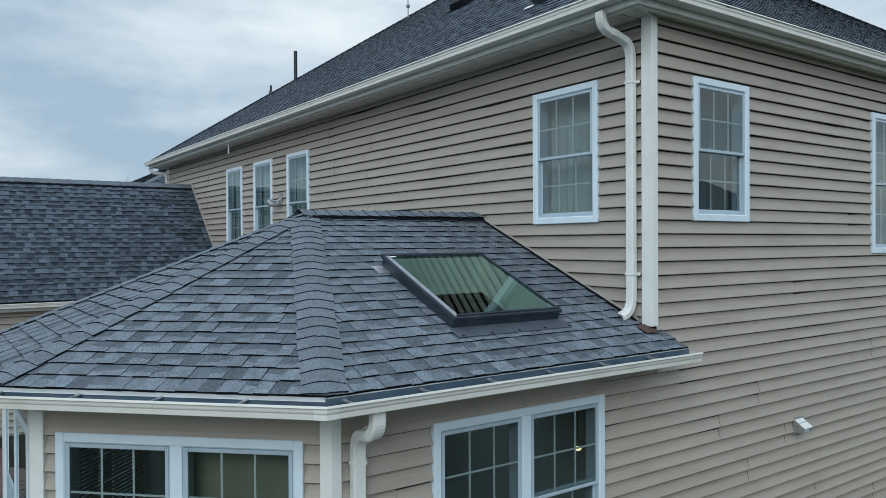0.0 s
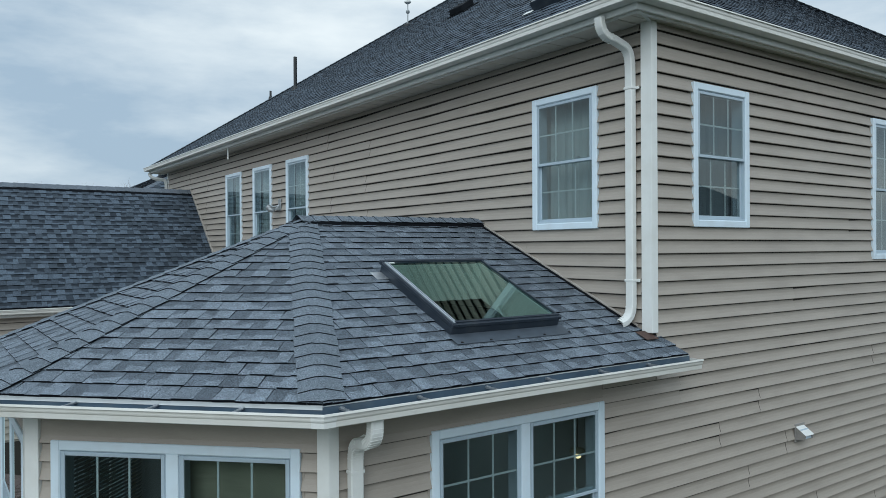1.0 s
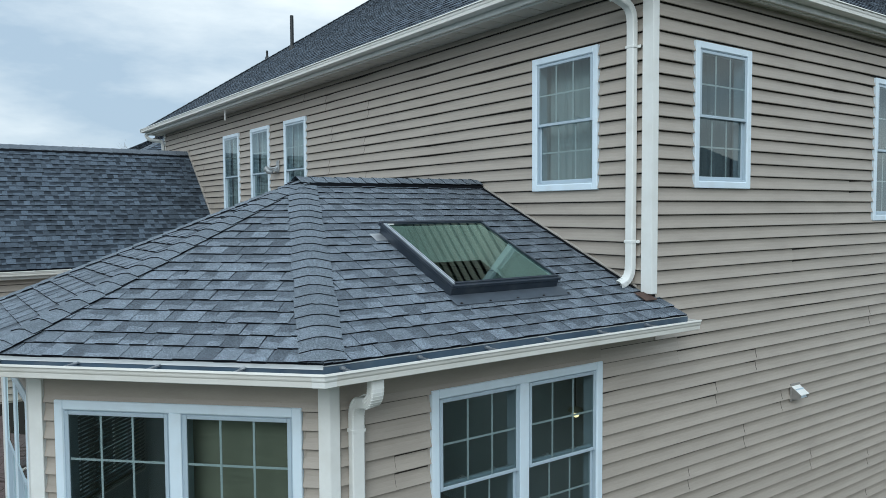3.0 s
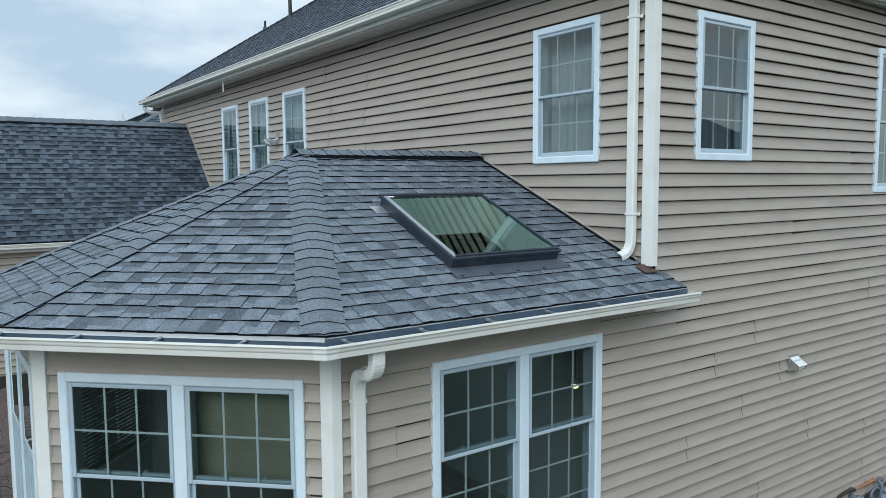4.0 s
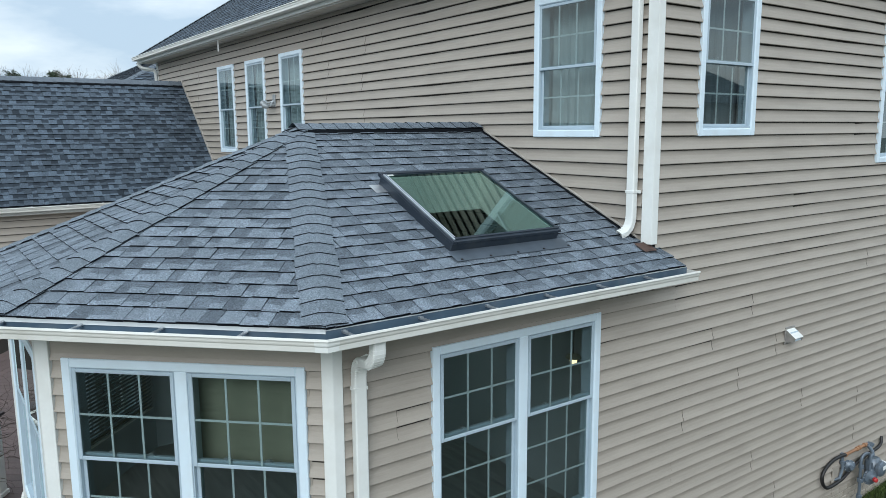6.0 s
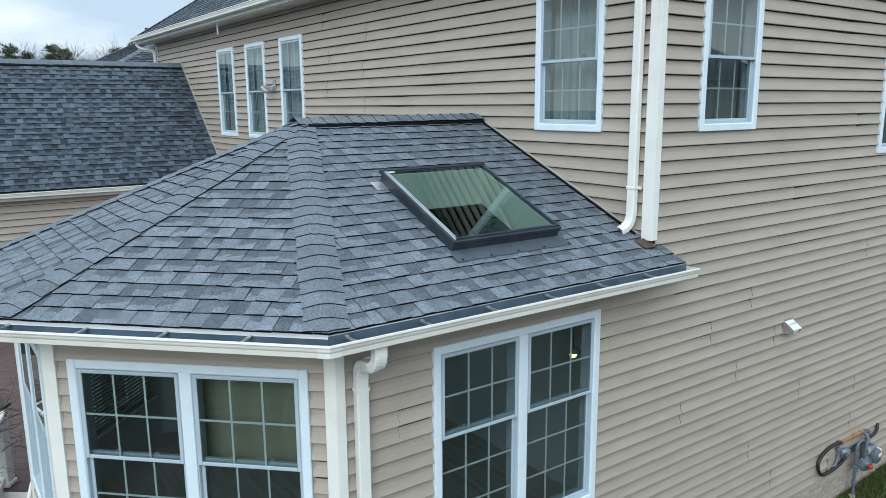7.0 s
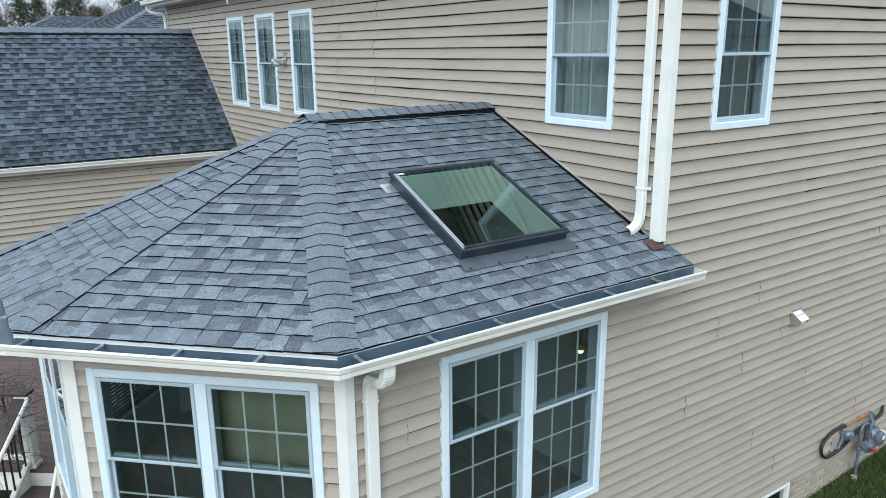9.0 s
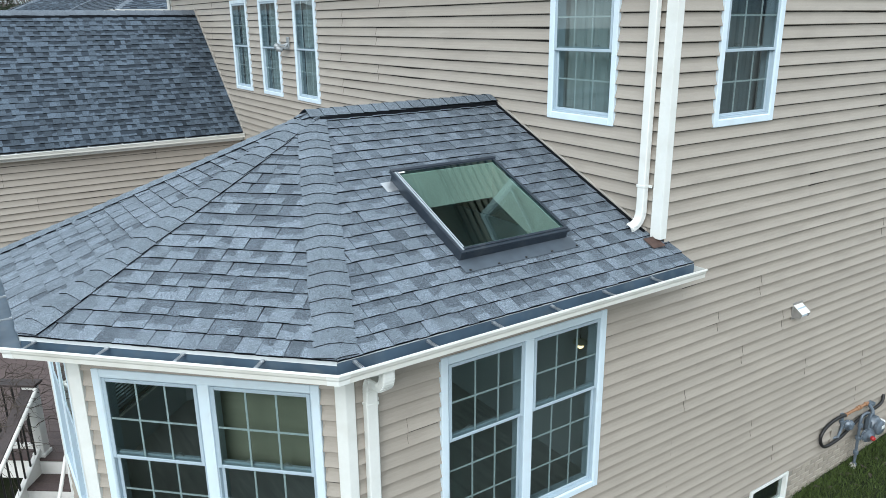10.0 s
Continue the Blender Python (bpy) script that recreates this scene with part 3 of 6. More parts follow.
# siding
BASE_TOP = 0.43
tagged(part("frieze_board", Shape().box(HOUSE_X, -0.012, WALL_TOP - 0.05, -0.115, 0.0, WALL_TOP), SIDING), "tan strip closing the siding under the soffit", "trim", kind="structure")
tagged(part("frieze_board", Shape().box(0.0, 0.07, WALL_TOP - 0.05, 0.014, HOUSE_Y, WALL_TOP), SIDING), "tan strip closing the end siding under the soffit", "trim", kind="structure")


def above_bay(g, e, p, q):
    """Only siding that is not covered by the bay's roof or the garage."""
    x0, x1 = HOUSE_X + g, HOUSE_X + e
    if x1 <= -10.75 and q < 3.2:
        return True
    if x0 > -4.96:
        top = max(APEX - PITCH * abs(x - MIDDLE.x) for x in ((x0, x1) if not x0 < MIDDLE.x < x1 else (MIDDLE.x,)))
        low = min(APEX - PITCH * abs(x - MIDDLE.x) for x in (x0, x1))
        return q > low - 0.1
    return True


# where the panels of the two main walls meet, by course
JOINTS_SOUTH = {14: -3.44, 12: -2.66, 10: -4.99, 8: -2.47, 6: -5.11, 4: -2.57, 2: -5.08, 0: -6.2, -2: -5.3}
JOINTS_EAST = {14: 1.4, 12: 1.23, 10: 2.26, 8: 0.9, 6: 1.1, 4: 0.8, 2: 1.0, 0: 3.5, -2: 2.75, -4: 1.54, -6: 2.31, -8: 3.13, -10: 2.05, -12: 0.38, -14: 1.65,
               -16: 0.98, -18: 2.14, -20: 1.46, -22: 0.56, -24: 2.75, -26: 0.42, -28: 1.8, -30: 0.4, -32: 2.3, -34: 1.2}
clad(wall_a, FACE_A, 1.2, WALL_TOP - 0.05, [WIN_A] + WIN_A_SMALL, 11, u1=FACE_A.length - 0.07, keep=above_bay, joints=JOINTS_SOUTH, origin=FACE_A.length)
RUN_SPLIT = LAP_PHASE - 11 * LAP
FRIEZE = RUN_SPLIT - 0.07
FACE_RUN = Face(CORNERS[0], (0, HOUSE_Y))
SHIFT = -CORNERS[0].y
clad(wall_b, FACE_B, RUN_SPLIT, WALL_TOP - 0.03, WIN_B, 12, u0=0.037, joints=JOINTS_EAST)
clad(wall_b, FACE_RUN, BASE_TOP, RUN_SPLIT, [WIN_BAY, (0.0, WIN_BAY[1], FRIEZE, RUN_SPLIT), (WIN_BASE[0] + SHIFT, WIN_BASE[1] + SHIFT, WIN_BASE[2], WIN_BASE[3])], 13, u0=0.047, joints=JOINTS_EAST, origin=SHIFT)
clad(chamfer_wall, FACE_CHAMFER, BASE_TOP, FRIEZE, [WIN_CHAMFER], 14, u0=0.077, u1=FACE_CHAMFER.length - 0.056)
clad(end_wall, FACE_END, BASE_TOP, FRIEZE, [WIN_END], 15, u0=0.11, u1=FACE_END.length - 0.082)
for fc, end in ((FACE_BAY, WIN_BAY[1]), (FACE_CHAMFER, FACE_CHAMFER.length - 0.056), (FACE_END, FACE_END.length - 0.082)):
    tagged(part("frieze_board", Shape().obox(fc.at(0.05, FRIEZE, 0.0), fc.u * (end - 0.05), fc.n * 0.0138, (0, 0, 3.618 - FRIEZE)), SIDING), "plain tan board closing the siding under the bay eave", "trim", kind="structure")
tagged(part("frieze_board", Shape().obox(FACE_BAY.at(WIN_BAY[1], RUN_SPLIT, 0.0), FACE_BAY.u * (FACE_BAY.length + 0.045 - WIN_BAY[1]), FACE_BAY.n * 0.018, (0, 0, 3.618 - RUN_SPLIT)), SIDING), "narrow tan strip under the end of the bay eave", "trim", kind="structure")


# ---------------------------------------------------------------- corner posts
def corner_post(face1, face2, w1, w2, z0, z1, label):
    """A folded corner board: w1 back along the end of face1, w2 along the start of face2."""
    t = 0.039
    p = face1.at(face1.length, 0)
    o = p + (face1.n + face2.n) * (t / (1 + face1.n.dot(face2.n)))
    poly = [p - face1.u * w1, p - face1.u * w1 + face1.n * t, o, p + face2.u * w2 + face2.n * t, p + face2.u * w2, p]
    s = Shape().prism([V((q.x, q.y, z0)) for q in poly], (0, 0, z1 - z0))
    return tagged(part("corner_post", s, TRIM, bevel=0.003), label, "corner post", kind="structure")


corner_post(FACE_A, FACE_B, 0.078, 0.045, 3.9, WALL_TOP, "white vinyl corner post rising from the bay roof")
corner_post(FACE_CHAMFER, FACE_BAY, 0.064, 0.055, 0.3, 3.62, "white corner post between two bay walls")
corner_post(FACE_END, FACE_CHAMFER, 0.09, 0.085, 0.3, 3.62, "white corner post at the bay's end wall")
corner_post(FACE_CHAMFER_2, FACE_END, 0.115, 0.115, 0.3, 3.62, "white corner post at the far end wall edge")
tagged(part("corner_post", Shape().box(HOUSE_X - 0.026, -0.026, 3.0, HOUSE_X + 0.09, 0, WALL_TOP), TRIM), "white corner post at the far end of the wall", "corner post", kind="structure")


# ---------------------------------------------------------------- roofs
def frame_of(eave_point, along, inward, pitch):
    """Origin, along, upslope and normal of a roof slope."""
    u = V(along).normalized()
    v = (V(inward).normalized() + V((0, 0, pitch))).normalized()
    return V(eave_point), u, v, u.cross(v)


def shingles(fr, lo, hi, vmax, seed, parent, material, step=0.1435, proud=1.0, one_by_one=None, low=None, far_material=None, holes=(), widths=(0.09, 0.165), name="shingle_field", label="", banded=(0.45, 0.85), full=0.3, band=(0.2, 0.6)):
    """Courses of laminated tabs. lo and hi give the ends of a course at the height v. Tabs for which one_by_one(u, v) holds
    become parts of their own, the rest one joined part."""
    o, u, v, n = fr
    rng = random.Random(seed)
    rest, slots = Shape(), []
    i = 0
    while i * step < vmax - 0.02:
        v0, v1 = i * step, min((i + 1) * step + 0.028, vmax)
        x, end = min(lo(v0), lo(v1)) - rng.uniform(0, 0.2), max(hi(v0), hi(v1))
        drop = rng.uniform(-0.004, 0.004)
        kind = rng.random() < 0.5
        while x < end:
            w = rng.uniform(*widths)
            if kind:
                w *= 0.85
            kind = not kind if rng.random() < 0.93 else kind
            h = (0.0138 if kind else 0.0088) * proud + rng.uniform(0, 0.0018)
            lean = rng.uniform(-0.009, 0.009)
            a0, b0, a1, b1 = x, x + w - 0.0013, x + lean, x + w + lean - 0.0013
            x += w
            a0, b0 = max(a0, lo(v0)), min(b0, hi(v0))
            a1, b1 = max(a1, lo(v1)), min(b1, hi(v1))
            if b0 - a0 < 0.006 and b1 - a1 < 0.006:
                continue
            b0, b1 = max(b0, a0 + 0.001), max(b1, a1 + 0.001)
            inside = False
            for g in holes:
                if g[2] < v0 + step / 2 < g[3]:
                    if (a0 + b0) / 2 < (g[0] + g[1]) / 2:
                        b0, b1 = min(b0, g[0]), min(b1, g[0])
                    else:
                        a0, a1 = max(a0, g[1]), max(a1, g[1])
                    inside = b0 - a0 < 0.004
            if inside:
                continue
            b1 = max(b1, a1 + 0.001)
            d0, d1 = drop + rng.uniform(-0.0035, 0.0035), drop + rng.uniform(-0.0035, 0.0035)
            e0, e1 = rng.uniform(0, 0.0018), rng.uniform(0, 0.0018)
            P = lambda uu, vv, nn: o + u * uu + v * vv + n * nn
            verts = [P(a0, v0 + d0, -0.003), P(b0, v0 + d1, -0.003), P(b1, v1, -0.003), P(a1, v1, -0.003),
                     P(a0, v0 + d0, h + e0), P(b0, v0 + d1, h + e1), P(b1, v1, 0.0016), P(a1, v1, 0.0016)]
            faces = [(4, 5, 6, 7), (0, 1, 5, 4), (1, 2, 6, 5), (3, 0, 4, 7)]
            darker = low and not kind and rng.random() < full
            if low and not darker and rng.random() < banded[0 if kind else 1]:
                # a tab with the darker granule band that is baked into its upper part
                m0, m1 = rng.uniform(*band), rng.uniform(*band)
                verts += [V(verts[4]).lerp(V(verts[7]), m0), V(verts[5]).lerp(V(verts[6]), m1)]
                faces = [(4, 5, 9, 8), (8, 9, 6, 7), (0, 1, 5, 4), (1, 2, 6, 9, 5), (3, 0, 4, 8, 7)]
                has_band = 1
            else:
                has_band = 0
            if one_by_one and one_by_one((a0 + b0) / 2, v0):
                tab = part("shingle", Shape().add(verts, faces), material, parent)
                tab.data.materials.append(low or material)
                tab.data.materials.append(EDGE)
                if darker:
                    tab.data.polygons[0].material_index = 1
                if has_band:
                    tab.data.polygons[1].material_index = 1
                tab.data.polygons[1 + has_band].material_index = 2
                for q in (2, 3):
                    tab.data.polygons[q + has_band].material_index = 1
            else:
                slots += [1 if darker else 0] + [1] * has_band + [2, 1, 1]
                rest.add(verts, faces)
        i += 1
    if rest.v:
        ob = part(name, rest, far_material or material, parent, label)
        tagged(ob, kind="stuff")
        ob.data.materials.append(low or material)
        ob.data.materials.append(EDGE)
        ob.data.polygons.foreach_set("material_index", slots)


def caps(start, end, left, right, parent, material, width=0.15, step=0.143, seed=0, skip=0.0, lift=0.025, name="cap_shingle", cut=0.0):
    """Bent cap shingles laid along a hip or ridge from start up to end; left and right point down the two slopes."""
    rng = random.Random(seed)
    a, b = V(start), V(end)
    d = (b - a).normalized()
    L, R = V(left).normalized(), V(right).normalized()
    up = -(L + R).normalized()
    s = skip
    length = (b - a).length
    while s < length - 0.03:
        s1 = min(s + step + 0.06, length)
        w = width + rng.uniform(-0.006, 0.006)
        j = rng.uniform(-0.004, 0.004)
        sec = [(L, w, -0.003), (L, w * 0.5, 0.002), (L, 0.03, 0.003), (up, -0.004, 0.0), (R, 0.03, 0.003), (R, w * 0.5, 0.002), (R, w, -0.003)]
        rows = []
        for q, h in ((s, lift + 0.011), (s1, lift)):
            for inner in (0.007, 0.0):
                row = []
                for i, (side, dist, bulge) in enumerate(sec):
                    jj = j * (1 if i > 3 else -1)
                    rnd = 0.006 * math.sin(3.14 * i / 6)
                    row.append(a + d * (q + jj + (rnd if q == s else 0) + (cut * dist if q == skip and side is not up else 0)) + side * dist + up * (h - inner + bulge))
                rows.append(row)
        k = len(sec)
        verts = [p for r in rows for p in r]     # lower end bottom, lower end top, upper end bottom, upper end top
        faces = []
        for i in range(k - 1):
            faces += [(k + i, k + i + 1, 3 * k + i + 1, 3 * k + i), (i, i + 1, k + i + 1, k + i)]
        faces += [(0, k, 3 * k, 2 * k), (k - 1, 3 * k - 1, 4 * k - 1, 2 * k - 1)]
        sh = Shape().add(verts, faces)
        me = sh.mesh(name, material)
        bm = bmesh.new()
        bm.from_mesh(me)
        bmesh.ops.recalc_face_normals(bm, faces=bm.faces)
        bm.to_mesh(me)
        bm.free()
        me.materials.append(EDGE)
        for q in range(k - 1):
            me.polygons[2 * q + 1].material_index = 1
        # Side faces go black to paint the shade line under the cap's edge.
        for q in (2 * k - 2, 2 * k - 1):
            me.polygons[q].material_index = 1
        ob = new(name, me)
        ob.parent = parent
        s += step


# the bay's roof
bay_roof = thing("bay_roof", "half-octagonal hip roof of slate-grey laminated shingles", "roof", kind="structure")
COS = 1 / SLOPE
VTOP = EAVE * SLOPE
TAN = math.tan(radians(22.5))
SKY = (-2.015, -0.88, -1.337, -0.2635)          # skylight in plan: y0, y1, x0, x1
EAVE_Z = APEX - PITCH * EAVE


def facet(k):
    """The slope whose outward direction is turned k times 45 degrees clockwise from +x."""
    ang = radians(-45 * k)
    outward = V((math.cos(ang), math.sin(ang), 0))
    along = V((-outward.y, outward.x, 0))
    p = MIDDLE + outward * EAVE + V((0, 0, EAVE_Z))
    return frame_of(p, along, -outward, PITCH)


def facet_half(v):
    return TAN * (EAVE - v * COS)


RIDGE_LEN = 2.2     # from the apex to the main wall
sky_u = (SKY[0] - MIDDLE.y, SKY[1] - MIDDLE.y)
sky_v = ((0.305 - SKY[3]) * SLOPE, (0.305 - SKY[2]) * SLOPE)


def slab(fr, poly, top, thick, s=None):
    o, u, v, n = fr
    return (s or Shape()).prism([o + u * a + v * b + n * (top - thick) for a, b in poly], n * thick)


def right_end(v):
    return RIDGE_LEN + 0.1 if v * COS < 0.305 else RIDGE_LEN - 0.002


f0, f1, f2, f3, f4 = [facet(k) for k in range(5)]
HALF = TAN * EAVE
for fr, which in ((f1, 1), (f2, 2), (f3, 3)):
    part("roof_deck", slab(fr, [(-HALF, 0), (HALF, 0), (0, VTOP)], -0.004, 0.02), UNDERLAY, bay_roof)
    part("roof_ceiling", slab(fr, [(-HALF * 0.85, 0.42), (HALF * 0.85, 0.42), (0, VTOP)], -0.12, 0.012), SHAFT, bay_roof)


def holed(fr, top, thick, v_low, hole):
    """The right-hand slope with the skylight's opening left free."""
    (ua, ub), (va, vb) = hole
    s = Shape()
    slab(fr, [(-TAN * (EAVE - v_low * COS), v_low), (right_end(1), v_low), (right_end(1), va), (-TAN * (EAVE - va * COS), va)], top, thick, s)
    slab(fr, [(-TAN * (EAVE - va * COS), va), (ua, va), (ua, vb), (-TAN * (EAVE - vb * COS), vb)], top, thick, s)
    slab(fr, [(ub, va), (right_end(1), va), (right_end(1), vb), (ub, vb)], top, thick, s)
    slab(fr, [(-TAN * (EAVE - vb * COS), vb), (right_end(1), vb), (right_end(1), VTOP), (0, VTOP)], top, thick, s)
    return s


inner_hole = ((sky_u[0] + 0.05, sky_u[1] - 0.05), (sky_v[0] + 0.05, sky_v[1] - 0.05))
part("roof_deck", holed(f0, -0.004, 0.02, 0.0, inner_hole), UNDERLAY, bay_roof)
part("roof_ceiling", holed(f0, -0.12, 0.012, 0.42, inner_hole), SHAFT, bay_roof)
part("roof_deck", slab(f0, [(RIDGE_LEN - 0.002, 0), (RIDGE_LEN + 0.1, 0), (RIDGE_LEN + 0.1, 0.305 * SLOPE), (RIDGE_LEN - 0.002, 0.305 * SLOPE)], -0.0042, 0.02), UNDERLAY, bay_roof)
part("roof_deck", slab(f4, [(-RIDGE_LEN + 0.002, 0), (HALF, 0), (0, VTOP), (-RIDGE_LEN + 0.002, VTOP)], -0.004, 0.02), UNDERLAY, bay_roof)
part("roof_ceiling", slab(f4, [(-RIDGE_LEN + 0.002, 0.42), (HALF * 0.85, 0.42), (0, VTOP), (-RIDGE_LEN + 0.002, VTOP)], -0.12, 0.012), SHAFT, bay_roof)

hole0 = [(sky_u[0] + 0.03, sky_u[1] - 0.03, sky_v[0] - 0.04, sky_v[1] - 0.08)]
HIPS = [MIDDLE + V((EAVE / math.cos(radians(22.5)) * math.cos(radians(-22.5 - 45 * k)), EAVE / math.cos(radians(22.5)) * math.sin(radians(-22.5 - 45 * k)), EAVE_Z)) for k in range(4)]
TOP = MIDDLE + V((0, 0, APEX))


def build_bay_shingles():
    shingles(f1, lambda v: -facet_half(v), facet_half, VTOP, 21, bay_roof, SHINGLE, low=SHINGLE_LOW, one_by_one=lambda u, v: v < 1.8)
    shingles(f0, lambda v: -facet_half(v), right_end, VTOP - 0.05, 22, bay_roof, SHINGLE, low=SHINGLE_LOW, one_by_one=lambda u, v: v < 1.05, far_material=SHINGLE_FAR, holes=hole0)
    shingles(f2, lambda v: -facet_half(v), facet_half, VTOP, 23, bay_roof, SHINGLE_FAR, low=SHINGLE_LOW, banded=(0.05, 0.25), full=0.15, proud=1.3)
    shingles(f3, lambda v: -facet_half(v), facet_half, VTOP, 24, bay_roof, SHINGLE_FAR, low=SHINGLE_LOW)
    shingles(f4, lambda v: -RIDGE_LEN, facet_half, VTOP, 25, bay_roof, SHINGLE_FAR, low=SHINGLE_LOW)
    for k in range(4):
        d = (TOP - HIPS[k]).normalized()
        sides = []
        for fr in ((f0, f1, f2, f3, f4)[k], (f0, f1, f2, f3, f4)[k + 1]):
            s = fr[3].cross(d)
            sides.append(s)
        a, b = sides
        if a.dot((f0, f1, f2, f3, f4)[k][1]) < 0:
            a = -a
        if b.dot((f0, f1, f2, f3, f4)[k + 1][1]) > 0:
            b = -b
        caps(HIPS[k], TOP, a, b, bay_roof, CAP, seed=30 + k, width=0.145, lift=0.014 if k == 0 else 0.018, cut=TAN / SLOPE)


# ridge vent with caps over it
def build_bay_ridge():
    y0, y1, x, z = MIDDLE.y + 0.03, -0.03, MIDDLE.x, APEX
    s = Shape()
    for sx in (-1, 1):
        a = [(x, y0, z + 0.038), (x + sx * 0.14, y0, z - 0.14 * PITCH + 0.038), (x + sx * 0.14, y0, z - 0.14 * PITCH + 0.004), (x, y0, z + 0.004)]
        s.prism(a if sx < 0 else a[::-1], (0, y1 - y0, 0))
    part("ridge_vent", s, VENT, bay_roof, "black plastic ridge vent")
    caps((x, y0 - 0.1, z + 0.016), (x, y1, z + 0.034), (-1, 0, -PITCH), (1, 0, -PITCH), bay_roof, CAP, seed=41, width=0.15)


# flashing where the bay's roof meets the main wall
def build_bay_flashing():
    s = Shape()
    a = V((MIDDLE.x + 0.05, -0.03, APEX - 0.05 * PITCH + 0.012))
    b = V((-0.14, -0.03, APEX - (MIDDLE.x * -1 - 0.14) * PITCH + 0.012))
    s.obox(a, b - a, (0, 0.024, 0), (0, 0, 0.026))
    part("flashing_strip", s, FLASH, bay_roof, "tan metal strip along the wall", bevel=0.003)
    s = Shape().obox(a + V((0, -0.03, -0.004)), b - a, (0, 0.03, 0), (0, 0, 0.013))
    part("step_flashing", s, EDGE, bay_roof, "dark flashing edge")
    s = Shape().obox((-0.045, -0.165, 3.911), (0.13, 0, -0.13 * PITCH), (0, 0.155, 0), (0, 0, 0.006))
    part("corner_flashing", s, RUST, bay_roof, "rust-brown metal patch under the post", bevel=0.002)


# ---------------------------------------------------------------- gutters
KSTYLE = [(0.0, 0.115), (0.0, 0.033), (0.098, 0.033), (0.106, 0.038), (0.107, 0.07), (0.112, 0.078), (0.114, 0.086), (0.114, 0.115), (0.124, 0.118)]


def mitred(path):
    """Outward directions, scaled for the mitre, for a run of eave points (outwards is to the right of the way)."""
    outs = []
    for i in range(len(path)):
        ns = []
        if i:
            d = (path[i] - path[i - 1]).normalized()
            ns.append(V((d.y, -d.x, 0)))
        if i < len(path) - 1:
            d = (path[i + 1] - path[i]).normalized()
            ns.append(V((d.y, -d.x, 0)))
        m = sum(ns, V()).normalized()
        outs.append(m / m.dot(ns[0]))
    return outs


def gutter(name, path, label, hang=0.61, first=0.3, scale=1.0, widen=1.0, back=0.114, caps_at=(True, True), drip=False):
    """A K-style gutter whose back follows path; parts: each run, its lining, joints, hangers and end caps."""
    path = [V(p) for p in path]
    g = thing(name, label, "gutter")
    outs = mitred(path)
    prof = [(x * scale * widen, z * scale) for x, z in KSTYLE]
    th = 0.0035
    inner = [(max(x - th, th), max(z, th)) for x, z in prof[:-1]]
    inner = [(th, back * scale)] + [(th, prof[1][1] + th), (prof[2][0] - th, prof[1][1] + th), (prof[3][0] - th, prof[3][1]), (prof[4][0] - th, prof[4][1]), (prof[5][0] - th, prof[5][1]), (prof[6][0] - th, prof[6][1]), (prof[7][0] - th, prof[7][1])]
    for i in range(len(path) - 1):
        a, b, oa, ob_ = path[i], path[i + 1], outs[i], outs[i + 1]
        s = Shape()
        k = len(prof)
        s.add([p + o * x + V((0, 0, z)) for p, o in ((a, oa), (b, ob_)) for x, z in prof], [(j, j + 1, k + j + 1, k + j) for j in range(k - 1)])
        # rolled front lip
        x, z = prof[-1]
        lip = [(x, z), (x + 0.004, z - 0.012), (x - 0.008, z - 0.014), (x - 0.012, z)]
        s.add([p + o * lx + V((0, 0, lz + 0.003)) for p, o in ((a, oa), (b, ob_)) for lx, lz in lip], [(j, (j + 1) % 4, 4 + (j + 1) % 4, 4 + j) for j in range(4)] + [(0, 3, 2, 1), (4, 5, 6, 7)])
        part("gutter_run", s, GUTTER, g)
        k = len(inner)
        if drip and i < len(path) - 3:
            inner[0] = (th, 0.05)
        else:
            inner[0] = (th, back * scale)
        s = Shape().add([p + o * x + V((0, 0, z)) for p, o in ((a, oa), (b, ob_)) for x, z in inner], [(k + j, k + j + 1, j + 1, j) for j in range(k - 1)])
        part("gutter_lining", s, TROUGH, g, "grimy gutter inside, sky reflection put into its blue-grey")
        if drip and abs(oa.x * oa.y) > 0.1 and abs(a.x - b.x) > 0.1 and abs(a.y - b.y) > 0.1:
            edge = [(-0.012, back * scale + 0.008), (0.005, back * scale + 0.003), (0.008, back * scale - 0.012), (0.011, back * scale - 0.016), (0.004, back * scale - 0.018)]
            k = len(edge)
            part("drip_edge", Shape().add([p + o * x + V((0, 0, z)) for p, o in ((a, oa), (b, ob_)) for x, z in edge], [(k + j, k + j + 1, j + 1, j) for j in range(k - 1)]), DRIP, g, "white metal drip edge")
        d = (b - a).normalized()
        o = V((d.y, -d.x, 0))
        length = (b - a).length
        q = first
        while q < length - 0.1:
            c = a + d * q + V((0, 0, 0.108 * scale))
            h = Shape().obox(c + o * 0.0 - d * 0.012, o * 0.118 * scale * widen, d * 0.018, (0, 0, 0.004))
            h.obox(c - d * 0.014 + V((0, 0, 0.004)), o * 0.03, d * 0.028, (0, 0, 0.012)).obox(c - d * 0.012 + o * 0.1 * scale * widen + V((0, 0, -0.01)), o * 0.014, d * 0.024, (0, 0, 0.022))
            h.obox(c - d * 0.003 + V((0, 0, 0.004)), o * 0.1 * scale * widen, d * 0.006, (0, 0, 0.006))
            h.lathe([(0.0, 0.016), (0.009, 0.014), (0.01, 0.0), (0.006, 0.0)], Matrix.Translation(c + o * 0.012 + V((0, 0, 0.004))), 8)
            for e in (-1, 1):
                h.obox(c + d * (0.011 * e - 0.0015) + V((0, 0, 0.004)), o * 0.116 * scale * widen, d * 0.003, (0, 0, 0.007))
